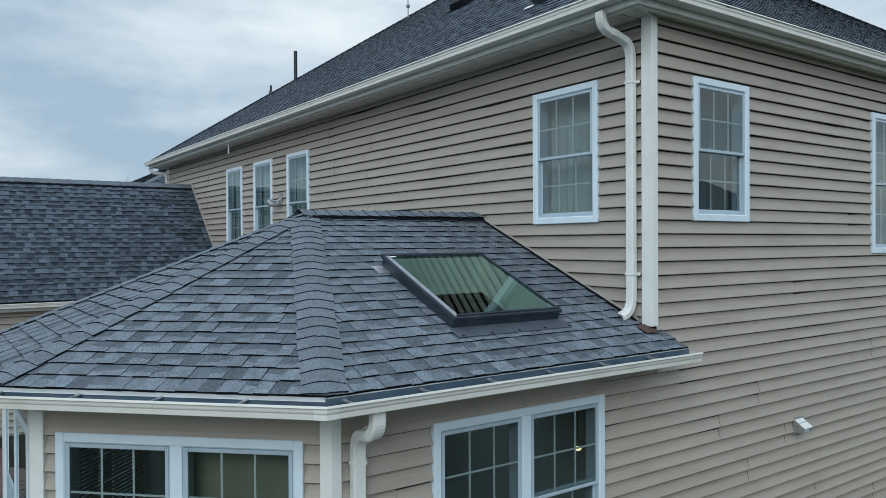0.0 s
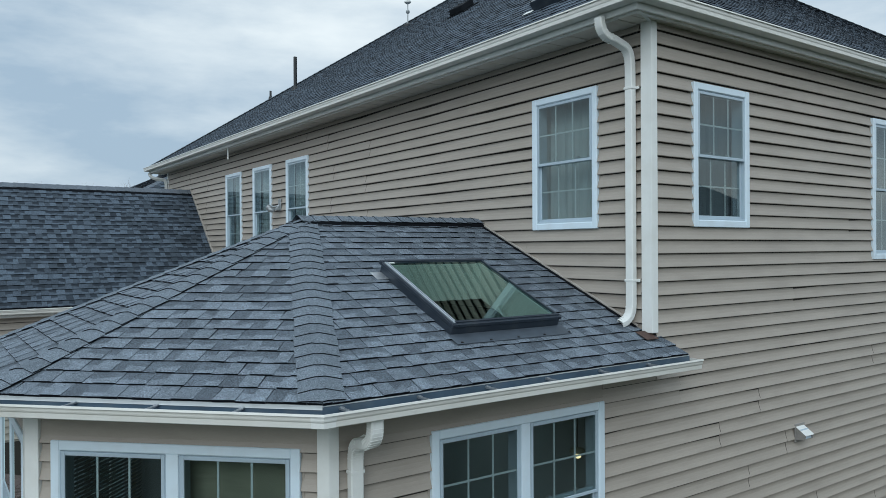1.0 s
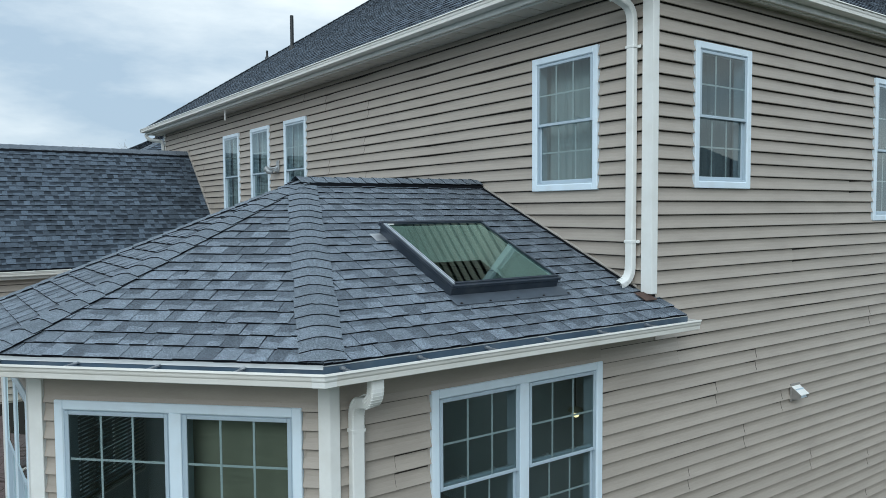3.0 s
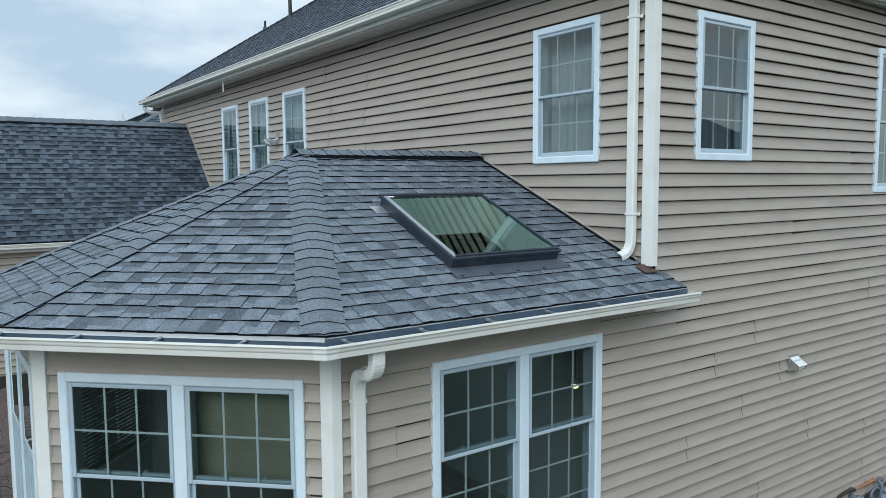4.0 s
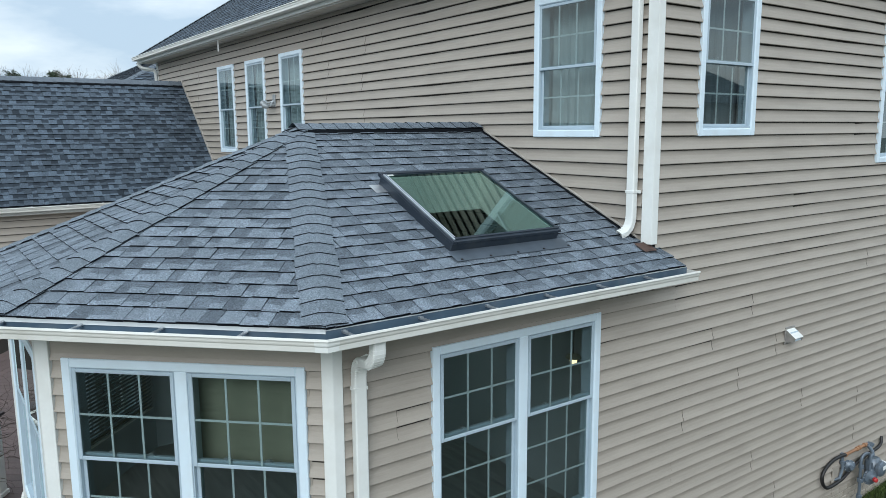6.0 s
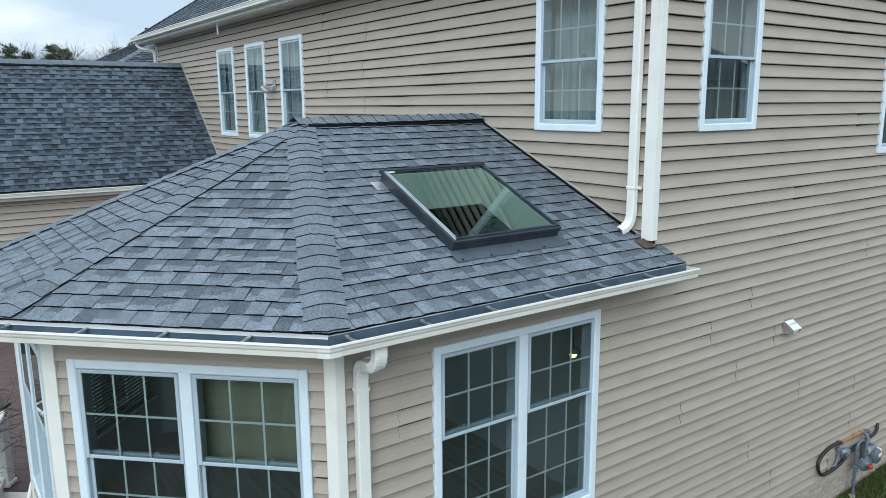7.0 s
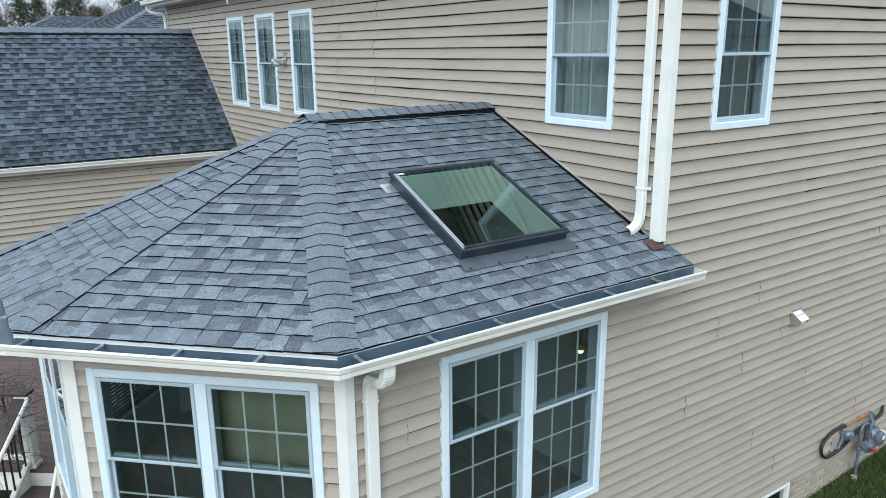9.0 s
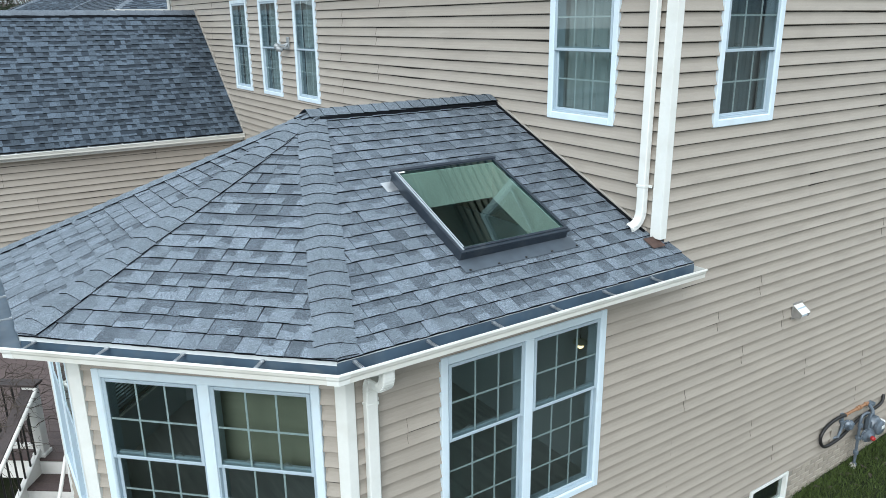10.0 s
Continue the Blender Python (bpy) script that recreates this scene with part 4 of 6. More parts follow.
            part("gutter_hanger", h, HANGER, g, "zinc gutter hanger")
            q += hang
    for i, (p, o) in enumerate(zip(path, outs)):
        if 0 < i < len(path) - 1:
            d = V((-o.y, o.x, 0)).normalized()
            s = Shape()
            k = len(prof)
            ring = []
            for e in (-1, 1):
                run = (path[i + e] - p).normalized() * 0.026
                nrm = V((-run.y, run.x, 0)).normalized() * (1 if e < 0 else -1)
                if nrm.dot(o) < 0:
                    nrm = -nrm
                ring.append([p + run + nrm * (x + 0.0015) + V((0, 0, z - 0.0015)) for x, z in prof[1:]])
            mid = [p + o * (x + 0.0015) + V((0, 0, z - 0.0015)) for x, z in prof[1:]]
            k -= 1
            s.add(ring[0] + mid + ring[1], [(r * k + j, r * k + j + 1, (r + 1) * k + j + 1, (r + 1) * k + j) for r in range(2) for j in range(k - 1)])
            part("corner_joint", s, TRIM, g)
    for end, p, o in ((0, path[0], outs[0]), (1, path[-1], outs[-1])):
        if caps_at[end]:
            d = (path[1] - path[0]).normalized() * -0.004 if end == 0 else (path[-1] - path[-2]).normalized() * 0.004
            part("end_cap", Shape().prism([p + o * x + V((0, 0, z)) for x, z in prof[:-1]], d), GUTTER, g)
    return g


def fascia(name, path, z0, z1, label, depth=0.02, material=TRIM):
    path = [V(p) for p in path]
    outs = mitred(path)
    s = Shape()
    for i in range(len(path) - 1):
        v = []
        for p, o in ((path[i], outs[i]), (path[i + 1], outs[i + 1])):
            v += [V((p.x, p.y, z0)) - o * depth, V((p.x, p.y, z0)), V((p.x, p.y, z1)), V((p.x, p.y, z1)) - o * depth]
        s.add(v, [(0, 1, 5, 4), (1, 2, 6, 5), (2, 3, 7, 6), (3, 0, 4, 7), (0, 3, 2, 1), (4, 5, 6, 7)])
    return tagged(part(name, s, material), label, "trim", kind="structure")


def octagon_ring(apothem, z, y_end):
    r = apothem / math.cos(radians(22.5))
    pts = [V((MIDDLE.x - apothem, 0, z))]
    pts += [MIDDLE + V((r * math.cos(radians(a)), r * math.sin(radians(a)), z)) for a in (-157.5, -112.5, -67.5, -22.5)]
    pts.append(V((MIDDLE.x + apothem, y_end, z)))
    return pts


BAY_GUTTER_Z = 3.585
gutter("bay_gutter", octagon_ring(2.775, BAY_GUTTER_Z, 0.13), "white K-style gutter round the bay roof, open and grimy inside", first=0.12, hang=0.56, widen=1.16, back=0.135, drip=True)
fascia("fascia", octagon_ring(2.77, 0, 0.1), 3.616, EAVE_Z - 0.008, "white metal fascia behind the bay gutter")
# drip edge just under the lowest course
fascia("drip_edge", octagon_ring(2.783, 0, 0.115), EAVE_Z - 0.013, EAVE_Z - 0.002, "white metal drip edge under the shingles", depth=0.03, material=DRIP)


def bay_soffit():
    o = octagon_ring(2.775, 3.618, 0.1)
    i = octagon_ring(APOTHEM + 0.001, 3.618, 0.1)
    s = Shape()
    for a, b, c, d in zip(o, o[1:], i[1:], i):
        s.prism([a, b, c, d][::-1], (0, 0, 0.01))
    tagged(part("bay_soffit", s, SOFFIT), "white vinyl soffit under the bay eave", "soffit", kind="structure")


bay_soffit()


def rect(w, d):
    r = 0.008
    x, y = w / 2, d / 2
    return [(-x + r, -y), (x - r, -y), (x, -y + r), (x, y - r), (x - r, y), (-x + r, y), (-x, y - r), (-x, -y + r)]


def downspout(name, path, label, w=0.085, d=0.062, up=(0, 0, 1), straps=(), closed=True):
    """A corrugated rectangular downspout with elbows and straps."""
    sp = thing(name, label, "downspout")
    part("pipe", Shape().rod(path, rect(w, d), up=up, caps=closed), TRIM, sp, smooth=True)
    pts = [V(q) for q in path]
    for a, b in zip(pts, pts[1:]):
        if (b - a).length < 0.06:
            part("elbow_rib", Shape().rod([a.lerp(b, 0.42), a.lerp(b, 0.58)], rect(w + 0.003, d + 0.003), up=up), TRIM, sp)
    for p, n in straps:
        p, n = V(p), V(n)
        side = V((0, 0, 1)).cross(n)
        part("strap", Shape().obox(p - side * (w / 2 + 0.006) - n * 0.036 - V((0, 0, 0.012)), side * (w + 0.012), n * 0.072, (0, 0, 0.024))
             .obox(p + side * (w / 2) - n * 0.036 - V((0, 0, 0.014)), side * 0.034, n * 0.014, (0, 0, 0.028)), TRIM, sp, bevel=0.003)
    return sp


def elbow(a, b, c, n=5):
    """Points of a soft bend from a round b to c."""
    a, b, c = V(a), V(b), V(c)
    return [a * (1 - t) ** 2 + b * 2 * t * (1 - t) + c * t * t for t in [i / n for i in range(n + 1)]]


SPX = -0.176
downspout("downspout", elbow((-0.2, -0.43, 6.67), (-0.2, -0.43, 6.5), (-0.19, -0.27, 6.5)) + elbow((-0.18, -0.15, 6.46), (SPX, -0.062, 6.43), (SPX, -0.062, 6.28))
          + [V((SPX, -0.062, 5.2))] + elbow((SPX, -0.062, 4.15), (SPX, -0.062, 4.0), (SPX - 0.035, -0.17, 3.975)), "white rectangular downspout emptying onto the bay roof",
          up=(0, 1, 0.01), closed=False, straps=[((SPX, -0.062, 6.09), (0, -1, 0)), ((SPX, -0.062, 4.36), (0, -1, 0))])
SPY = -3.0
downspout("downspout", [V((0.345, SPY - 0.02, 3.63))] + elbow((0.345, SPY - 0.02, 3.57), (0.345, SPY - 0.02, 3.465), (0.25, SPY - 0.015, 3.445), 9) + elbow((0.16, SPY - 0.01, 3.43), (0.055, SPY, 3.41), (0.055, SPY, 3.29), 9) + [V((0.055, SPY, 2.0)), V((0.055, SPY, 0.1))],
          "white downspout beside the bay's corner post", w=0.09, d=0.07, up=(1, 0, 0.01), straps=[((0.055, SPY, 3.22), (1, 0, 0))])


# ---------------------------------------------------------------- skylight
def build_skylight():
    o, u, v, n = f0
    sk = thing("skylight", "dark grey curb-mounted skylight with green-tinted glass", "skylight")
    P = lambda a, b, c: o + u * a + v * b + n * c
    (ua, ub), (va, vb) = sky_u, sky_v
    t, hgt = 0.055, 0.112

    def bar(a0, a1, b0, b1, c0, c1):
        return P(a0, b0, c0), u * (a1 - a0), v * (b1 - b0), n * (c1 - c0)

    part("curb", Shape().obox(*bar(ua + 0.012, ua + t, va + 0.012, vb - 0.012, -0.1, hgt - 0.01)).obox(*bar(ub - t, ub - 0.012, va + 0.012, vb - 0.012, -0.1, hgt - 0.01))
         .obox(*bar(ua + t, ub - t, va + 0.012, va + t, -0.1, hgt - 0.01)).obox(*bar(ua + t, ub - t, vb - t, vb - 0.012, -0.1, hgt - 0.01)), SKYMETAL, sk)
    tl, tr, tb, th = 0.05, 0.036, 0.05, 0.03
    for a0, a1, b0, b1 in ((ua, ua + tl, va, vb), (ub - tr, ub, va, vb), (ua + tl, ub - tr, va, va + tb), (ua + tl, ub - tr, vb - th, vb)):
        part("frame_bar", Shape().obox(*bar(a0, a1, b0, b1, hgt - 0.032, hgt - 0.004)), SKYMETAL, sk, bevel=0.004)
    # side covers with a groove between two ridges, and light beads against the glass
    part("side_cover", Shape().obox(*bar(ua + 0.001, ua + 0.012, va + 0.001, vb - 0.02, hgt - 0.006, hgt + 0.004)), SKYMETAL, sk, bevel=0.002)
    for a0, a1, b0, b1 in ((ua + 0.022, ua + 0.036, va + 0.02, vb - th), (ua + tl - 0.006, ua + tl + 0.004, va + tb, vb - th), (ub - tr - 0.004, ub - tr + 0.008, va + tb, vb - th), (ua + 0.03, ub - 0.012, va + 0.024, va + tb - 0.004)):
        part("glazing_bead", Shape().obox(*bar(a0, a1, b0, b1, hgt - 0.006, hgt + 0.006)), BEAD if a1 < ua + 0.1 else SKYMETAL, sk, bevel=0.002)
    part("head_cover", Shape().obox(*bar(ua - 0.004, ub + 0.004, vb - 0.02, vb + 0.012, hgt - 0.03, hgt + 0.008)), SKYMETAL, sk, bevel=0.003)
    pane = part("pane", Shape().obox(*bar(ua + tl, ub - tr, va + tb, vb - th, hgt - 0.012, hgt - 0.004)), SKYGLASS, sk, "green-tinted glass pane")
    glazed(pane, 1)
    part("apron_flashing", Shape().obox(*bar(ua - 0.02, ub + 0.03, va - 0.135, va + 0.01, 0.014, 0.02)), LEAD, sk, "grey metal apron flashing", bevel=0.002)
    part("head_flashing", Shape().obox(*bar(ua - 0.1, ua + 0.02, vb - 0.17, vb - 0.03, 0.015, 0.019)), HANGER, sk, "bright metal flashing tab", bevel=0.001)
    for i in range(5):
        part("screw", Shape().lathe([(0.0, 0.0), (0.012, 0.0), (0.012, 0.005), (0.004, 0.009)], Matrix.Translation(P(ua + 0.03 + (ub - ua - 0.02) * i / 4, va - 0.118 + 0.0 * i, 0.02)), 8), BLACK, sk)
    part("maker_plate", Shape().obox(*bar(ua + 0.06, ua + 0.12, vb - 0.05, vb - 0.034, hgt - 0.003, hgt)), TRIM, sk, "small white plate")
    # painted light shaft
    s = Shape()
    dz = V((0, 0, -0.33))
    w = 0.012
    a0, a1, b0, b1 = ua + t + 0.001, ub - t - 0.001, va + t + 0.001, vb - t - 0.001
    up = hgt - 0.016
    s.obox(P(a0, b0, up), u * w, v * (b1 - b0), dz).obox(P(a1 - w, b0, up), u * w, v * (b1 - b0), dz)
    s.obox(P(a0 + w, b0, up), u * (a1 - a0 - 2 * w), v * w, dz).obox(P(a0 + w, b1 - w, up), u * (a1 - a0 - 2 * w), v * w, dz)
    part("light_shaft", s, SHAFT, sk, "white painted light shaft")


build_skylight()
build_bay_ridge()
build_bay_flashing()


# ---------------------------------------------------------------- main roof
def build_main_roof():
    roof = thing("main_roof", "large hipped roof of dark grey laminated shingles", "roof", kind="structure")
    over, ez, p = 0.42, 6.80, 0.69
    c = 1 / math.sqrt(1 + p * p)
    x0, x1, y0, y1 = HOUSE_X - over, 0.215, -over, HOUSE_Y + over
    half = (y1 - y0) / 2
    vmax = half / c
    fa = frame_of((x0, y0, ez), (1, 0, 0), (0, 1, 0), p)
    fb = frame_of((x1, y0, ez), (0, 1, 0), (-1, 0, 0), p)
    la, lb = x1 - x0, y1 - y0
    ridge_z = ez + p * half
    r0, r1 = V((x0 + half, y0 + half, ridge_z)), V((x1 - half, y0 + half, ridge_z))
    c00, c10, c11, c01 = V((x0, y0, ez)), V((x1, y0, ez)), V((x1, y1, ez)), V((x0, y1, ez))
    d = V((0, 0, -0.03))
    low = V((0, 0, -0.005))
    for poly in ((c00, c10, r1, r0), (c10, c11, r1), (c11, c01, r0, r1), (c01, c00, r0)):
        part("roof_deck", Shape().prism([q + low for q in poly][::-1], d), UNDERLAY, roof)
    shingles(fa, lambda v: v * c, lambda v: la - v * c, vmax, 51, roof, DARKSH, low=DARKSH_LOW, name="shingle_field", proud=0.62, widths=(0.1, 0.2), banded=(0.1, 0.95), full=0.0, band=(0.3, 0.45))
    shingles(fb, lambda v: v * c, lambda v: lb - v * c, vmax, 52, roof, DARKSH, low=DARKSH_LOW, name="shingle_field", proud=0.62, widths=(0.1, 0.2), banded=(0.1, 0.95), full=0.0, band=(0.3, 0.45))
    fw = frame_of((x0, y1, ez), (0, -1, 0), (1, 0, 0), p)
    fn = frame_of((x1, y1, ez), (-1, 0, 0), (0, -1, 0), p)
    part("roof_slope", slab(fw, [(0, 0), (lb, 0), (lb / 2, vmax)], 0.01, 0.01), DARKSH, roof)
    part("roof_slope", slab(fn, [(0, 0), (la, 0), (la - half, vmax), (half, vmax)], 0.01, 0.01), DARKSH, roof)
    # capped hips and ridge
    for a, b, fl, frr in ((c10, r1, fa, fb), (c00, r0, fw, fa), (c11, r1, fb, fn)):
        dd = (b - a).normalized()
        l, r = fl[3].cross(dd), frr[3].cross(dd)
        if l.dot(fl[1]) > 0:
            l = -l
        if r.dot(frr[1]) < 0:
            r = -r
        if a is c10 or a is c00 or a is c11:
            l = -l if l.z > 0 and (-l).z < 0 else l
            r = -r if r.z > 0 and (-r).z < 0 else r
        caps(a, b, l, r, roof, DARKSH_CAP, width=0.14, step=0.16, seed=60)
    # boards under the eave
    fascia("fascia", [V((x0 + 0.03, y0 + 0.03, 0)), V((x1 - 0.03, y0 + 0.03, 0)), V((x1 - 0.03, y1, 0))], WALL_TOP - 0.005, ez - 0.02, "white metal fascia of the main eave")
    s = Shape()
    zs = WALL_TOP
    n = 0
    x = x0
    while x < -0.02:
        w = min(0.1, -0.02 - x)
        s.box(x, y0 + 0.05, zs - (0.004 if n % 3 else 0.0), x + w - 0.004, -0.001, zs + 0.006)
        x += 0.1
        n += 1
    y = 0.02
    while y < HOUSE_Y:
        s.box(0.001, y, zs - (0.004 if n % 3 else 0.0), x1 - 0.05, y + 0.096, zs + 0.006)
        y += 0.1
        n += 1
    s.box(x0, y0 + 0.05, zs + 0.006, 0, 0, zs + 0.012).box(0, y0 + 0.05, zs + 0.006, x1 - 0.05, HOUSE_Y, zs + 0.012)
    s.box(-0.02, y0 + 0.05, zs - 0.004, 0.02, 0, zs + 0.006).box(0.02, y0 + 0.05, zs, x1 - 0.05, 0.02, zs + 0.006)
    tagged(part("soffit", s, SOFFIT), "ribbed white vinyl soffit under the main eave", "soffit", kind="structure")
    gutter("main_gutter", [V((x0 + 0.01, y0 + 0.02, 6.675)), V((x1 - 0.02, y0 + 0.02, 6.675)), V((x1 - 0.02, y1, 6.675))], "white K-style gutter along the main eaves", hang=0.8)
    tagged(part("soffit_mitre", Shape().obox((-0.012, 0.012, zs - 0.009), (x1 - 0.06, y0 + 0.06, 0), (0.02, 0.02, 0), (0, 0, 0.006)), TRIM), "white mitre strip across the soffit corner", "trim", kind="structure")
    # soffit trim at the outer edge
    fascia("soffit_trim", [V((x0 + 0.05, y0 + 0.075, 0)), V((x1 - 0.075, y0 + 0.075, 0)), V((x1 - 0.075, y1, 0))], WALL_TOP - 0.012, WALL_TOP + 0.0, "white soffit channel", depth=0.04)
    return fa, fb, p, ez, y0


DARKSH_CAP = mat("charcoal_cap_shingle", (0.13, 0.155, 0.185), 0.9, vary=0.12, blotch=0.1, blotch_scale=6, grain=0.4, grain_scale=150, bump=0.7, bump_scale=150, spec=0.25)
build_main_roof()


def roof_z(y):
    return 6.80 + 0.69 * (y + 0.42)


# pipes, antenna and vent on the main roof
def roof_pipe(x, y, h, r, label):
    t = thing("vent_pipe", label, "vent pipe", m=pose(x, y, roof_z(y)))
    part("boot", Shape().lathe([(r * 2.2, -0.06), (r * 1.8, 0.02), (r * 1.15, 0.07), (r, 0.07)], n=14), PVC, t)
    part("pipe", Shape().lathe([(r, 0.05), (r, h), (r * 0.8, h), (r * 0.8, h - 0.05)], n=14), PVC, t, smooth=True)


roof_pipe(-11.95, 1.95, 0.76, 0.042, "dark plumbing vent pipe on the shingles")
roof_pipe(-13.9, 2.13, 0.2, 0.028, "short dark vent pipe on the shingles")


def build_antenna():
    x, y = -10.3, 4.05
    z = roof_z(y)
    t = thing("rooftop_antenna", "thin grey roof antenna with a round head", "mast", m=pose(x, y, z))
    part("foot", Shape().box(-0.09, -0.08, -0.08, 0.09, 0.08, 0.03), PVC, t, bevel=0.02)
    part("rod", Shape().tube([(0, 0, 0), (0, 0, 0.55)], 0.014, 8), FIXTURE, t)
    part("collar", Shape().lathe([(0.03, 0.28), (0.045, 0.3), (0.045, 0.34), (0.02, 0.36)]), FIXTURE, t, smooth=True)
    part("head", Shape().lathe([(0.02, 0.5), (0.075, 0.53), (0.08, 0.56), (0.05, 0.6), (0.03, 0.66), (0.005, 0.68)]), TRIM, t, smooth=True)


build_antenna()


def box_vent(x, y, w, label):
    z = roof_z(y)
    t = thing("roof_vent", label, "roof vent", m=pose(x, y, z, math.degrees(math.atan(0.69)), 0, 0))
    part("hood", Shape().prism([(-w / 2, -0.15, 0.02), (w / 2, -0.15, 0.02), (w / 2 - 0.02, -0.12, 0.12), (-w / 2 + 0.02, -0.12, 0.12)], (0, 0.3, 0)), VENT, t, bevel=0.01)
    part("flange", Shape().box(-w / 2 - 0.06, -0.18, 0.005, w / 2 + 0.06, 0.22, 0.02), VENT, t)


box_vent(-6.1, 2.5, 0.4, "low dark box vent on the main roof")


def main_skylight():
    x, y = -1.8, 0.25
    z = roof_z(y)
    t = thing("skylight", "dark framed skylight on the main roof", "skylight", m=pose(x, y, z, math.degrees(math.atan(0.69)), 0, 0))
    s = Shape()
    s.box(0, 0, 0, 0.06, 0.8, 0.11).box(0.84, 0, 0, 0.9, 0.8, 0.11).box(0.06, 0, 0, 0.84, 0.06, 0.11).box(0.06, 0.74, 0, 0.84, 0.8, 0.11)
    part("frame", s, SKYMETAL, t, bevel=0.004)
    glazed(part("pane", Shape().box(0.06, 0.06, 0.07, 0.84, 0.74, 0.08), SKYGLASS, t), 1)
    part("flashing_tab", Shape().box(-0.12, -0.06, 0.015, 0.02, 0.02, 0.02), TRIM, t)


main_skylight()


# ---------------------------------------------------------------- garage wing
def build_garage():
    g = thing("garage_roof", "long steep roof of charcoal laminated shingles", "roof", kind="structure")
    ridge, eave = V((-13.6, 0, 6.05)), V((-10.98, 0, 3.62))
    p = (ridge.z - eave.z) / (eave.x - ridge.x)
    c = 1 / math.sqrt(1 + p * p)
    vmax = (eave.x - ridge.x) / c
    y0 = -9.3
    fr = frame_of((eave.x, y0, eave.z), (0, 1, 0), (-1, 0, 0), p)
    ln = -y0 - 0.003
    part("roof_deck", slab(fr, [(0, 0), (ln, 0), (ln, vmax), (0, vmax)], -0.004, 0.03), UNDERLAY, g)
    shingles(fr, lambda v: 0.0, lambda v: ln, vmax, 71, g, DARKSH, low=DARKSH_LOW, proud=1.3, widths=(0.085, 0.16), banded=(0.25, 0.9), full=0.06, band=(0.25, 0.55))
    fr2 = frame_of((2 * ridge.x - eave.x, 0, eave.z), (0, -1, 0), (1, 0, 0), p)
    part("roof_slope", slab(fr2, [(0.003, 0), (-y0, 0), (-y0, vmax), (0.003, vmax)], 0.008, 0.03), DARKSH, g)
    part("ridge_vent", Shape().prism([(ridge.x, y0, ridge.z + 0.03), (ridge.x + 0.13, y0, ridge.z + 0.03 - 0.13 * p), (ridge.x + 0.13, y0, ridge.z - 0.13 * p)], (0, -y0 - 0.05, 0)), VENT, g, "black ridge vent")
    caps((ridge.x, y0, ridge.z + 0.012), (ridge.x, -0.03, ridge.z + 0.012), (-1, 0, -p), (1, 0, -p), g, DARKSH_CAP, width=0.15, step=0.2, seed=72)
    a, b = V((ridge.x, -0.028, ridge.z + 0.03)), V((eave.x, -0.028, eave.z + 0.03))
    part("flashing_strip", Shape().obox(a, b - a, (0, 0.022, 0), (0, 0, 0.06)), FLASH, g, "dark tan flashing along the wall")
    fascia("fascia", [V((eave.x - 0.02, y0, 0)), V((eave.x - 0.02, -0.01, 0))], 3.46, 3.61, "white fascia of the garage eave")
    gutter("garage_gutter", [V((eave.x - 0.015, y0, 3.485)), V((eave.x - 0.015, -0.02, 3.485))], "white K-style gutter along the garage eave", hang=0.6)
    tagged(part("garage_soffit", Shape().box(-11.15, y0, 3.45, eave.x - 0.03, -0.03, 3.46), SOFFIT), "narrow white soffit of the garage eave", "soffit", kind="structure")


FACE_GARAGE = Face((-11.15, -9.0), (-11.15, 0))
wall_g = wall_slab("wall_garage", FACE_GARAGE, 0, 3.47, [], "tan lap-sided garage wall facing the deck")
clad(wall_g, FACE_GARAGE, 1.2, 3.45, [], 81, u0=3.0, u1=FACE_GARAGE.length - 0.03)
build_garage()
tagged(part("wall_garage_end", Shape().prism([(-16.1, -9.0, 0), (-11.3, -9.0, 0), (-11.3, -9.0, 3.45), (-13.6, -9.0, 5.9), (-16.1, -9.0, 3.45)][::-1], (0, 0.1, 0)), SIDING), "plain tan gable end of the garage", "wall", kind="structure")

build_bay_shingles()


# ---------------------------------------------------------------- things on the main walls
def build_floodlight():
    m = FACE_A.place(FACE_A.length - 8.2, 5.45)
    t = thing("floodlight", "grey twin-head floodlight fixed between two windows", "floodlight", m=m)
    part("back_plate", Shape().box(-0.05, -0.045, -0.11, 0.05, -0.015, 0.11), FIXTURE, t, bevel=0.01)
    for dx, dz in ((-0.09, -0.03), (-0.01, -0.07)):
        part("arm", Shape().tube([(0, -0.04, 0.0), (dx * 0.4, -0.1, dz), (dx, -0.14, dz)], 0.018, 8), FIXTURE, t)
        hm = pose(dx - 0.03, -0.17, dz - 0.02, 70, 0, -50)
        part("lamp_head", Shape().lathe([(0.018, -0.055), (0.04, -0.035), (0.054, 0.044), (0.05, 0.052), (0.0, 0.05)], hm), FIXTURE, t, smooth=True)
    part("sensor", Shape().box(0.0, -0.12, -0.1, 0.06, -0.05, -0.05), FIXTURE, t, bevel=0.01)


build_floodlight()
tagged(part("soffit_hook", Shape().box(-10.1, -0.33, 6.44, -10.075, -0.31, 6.66), TRIM), "thin white bracket hanging from the soffit", "bracket")
downspout("downspout", elbow((HOUSE_X - 0.3, -0.4, 6.67), (HOUSE_X - 0.3, -0.38, 6.52), (HOUSE_X - 0.1, -0.2, 6.5)) + elbow((HOUSE_X, -0.1, 6.48), (HOUSE_X + 0.03, -0.07, 6.47), (HOUSE_X + 0.03, -0.065, 6.3)) + [V((HOUSE_X + 0.03, -0.065, 4.0))],
          "white downspout at the far corner of the wall", up=(0, 1, 0.01))


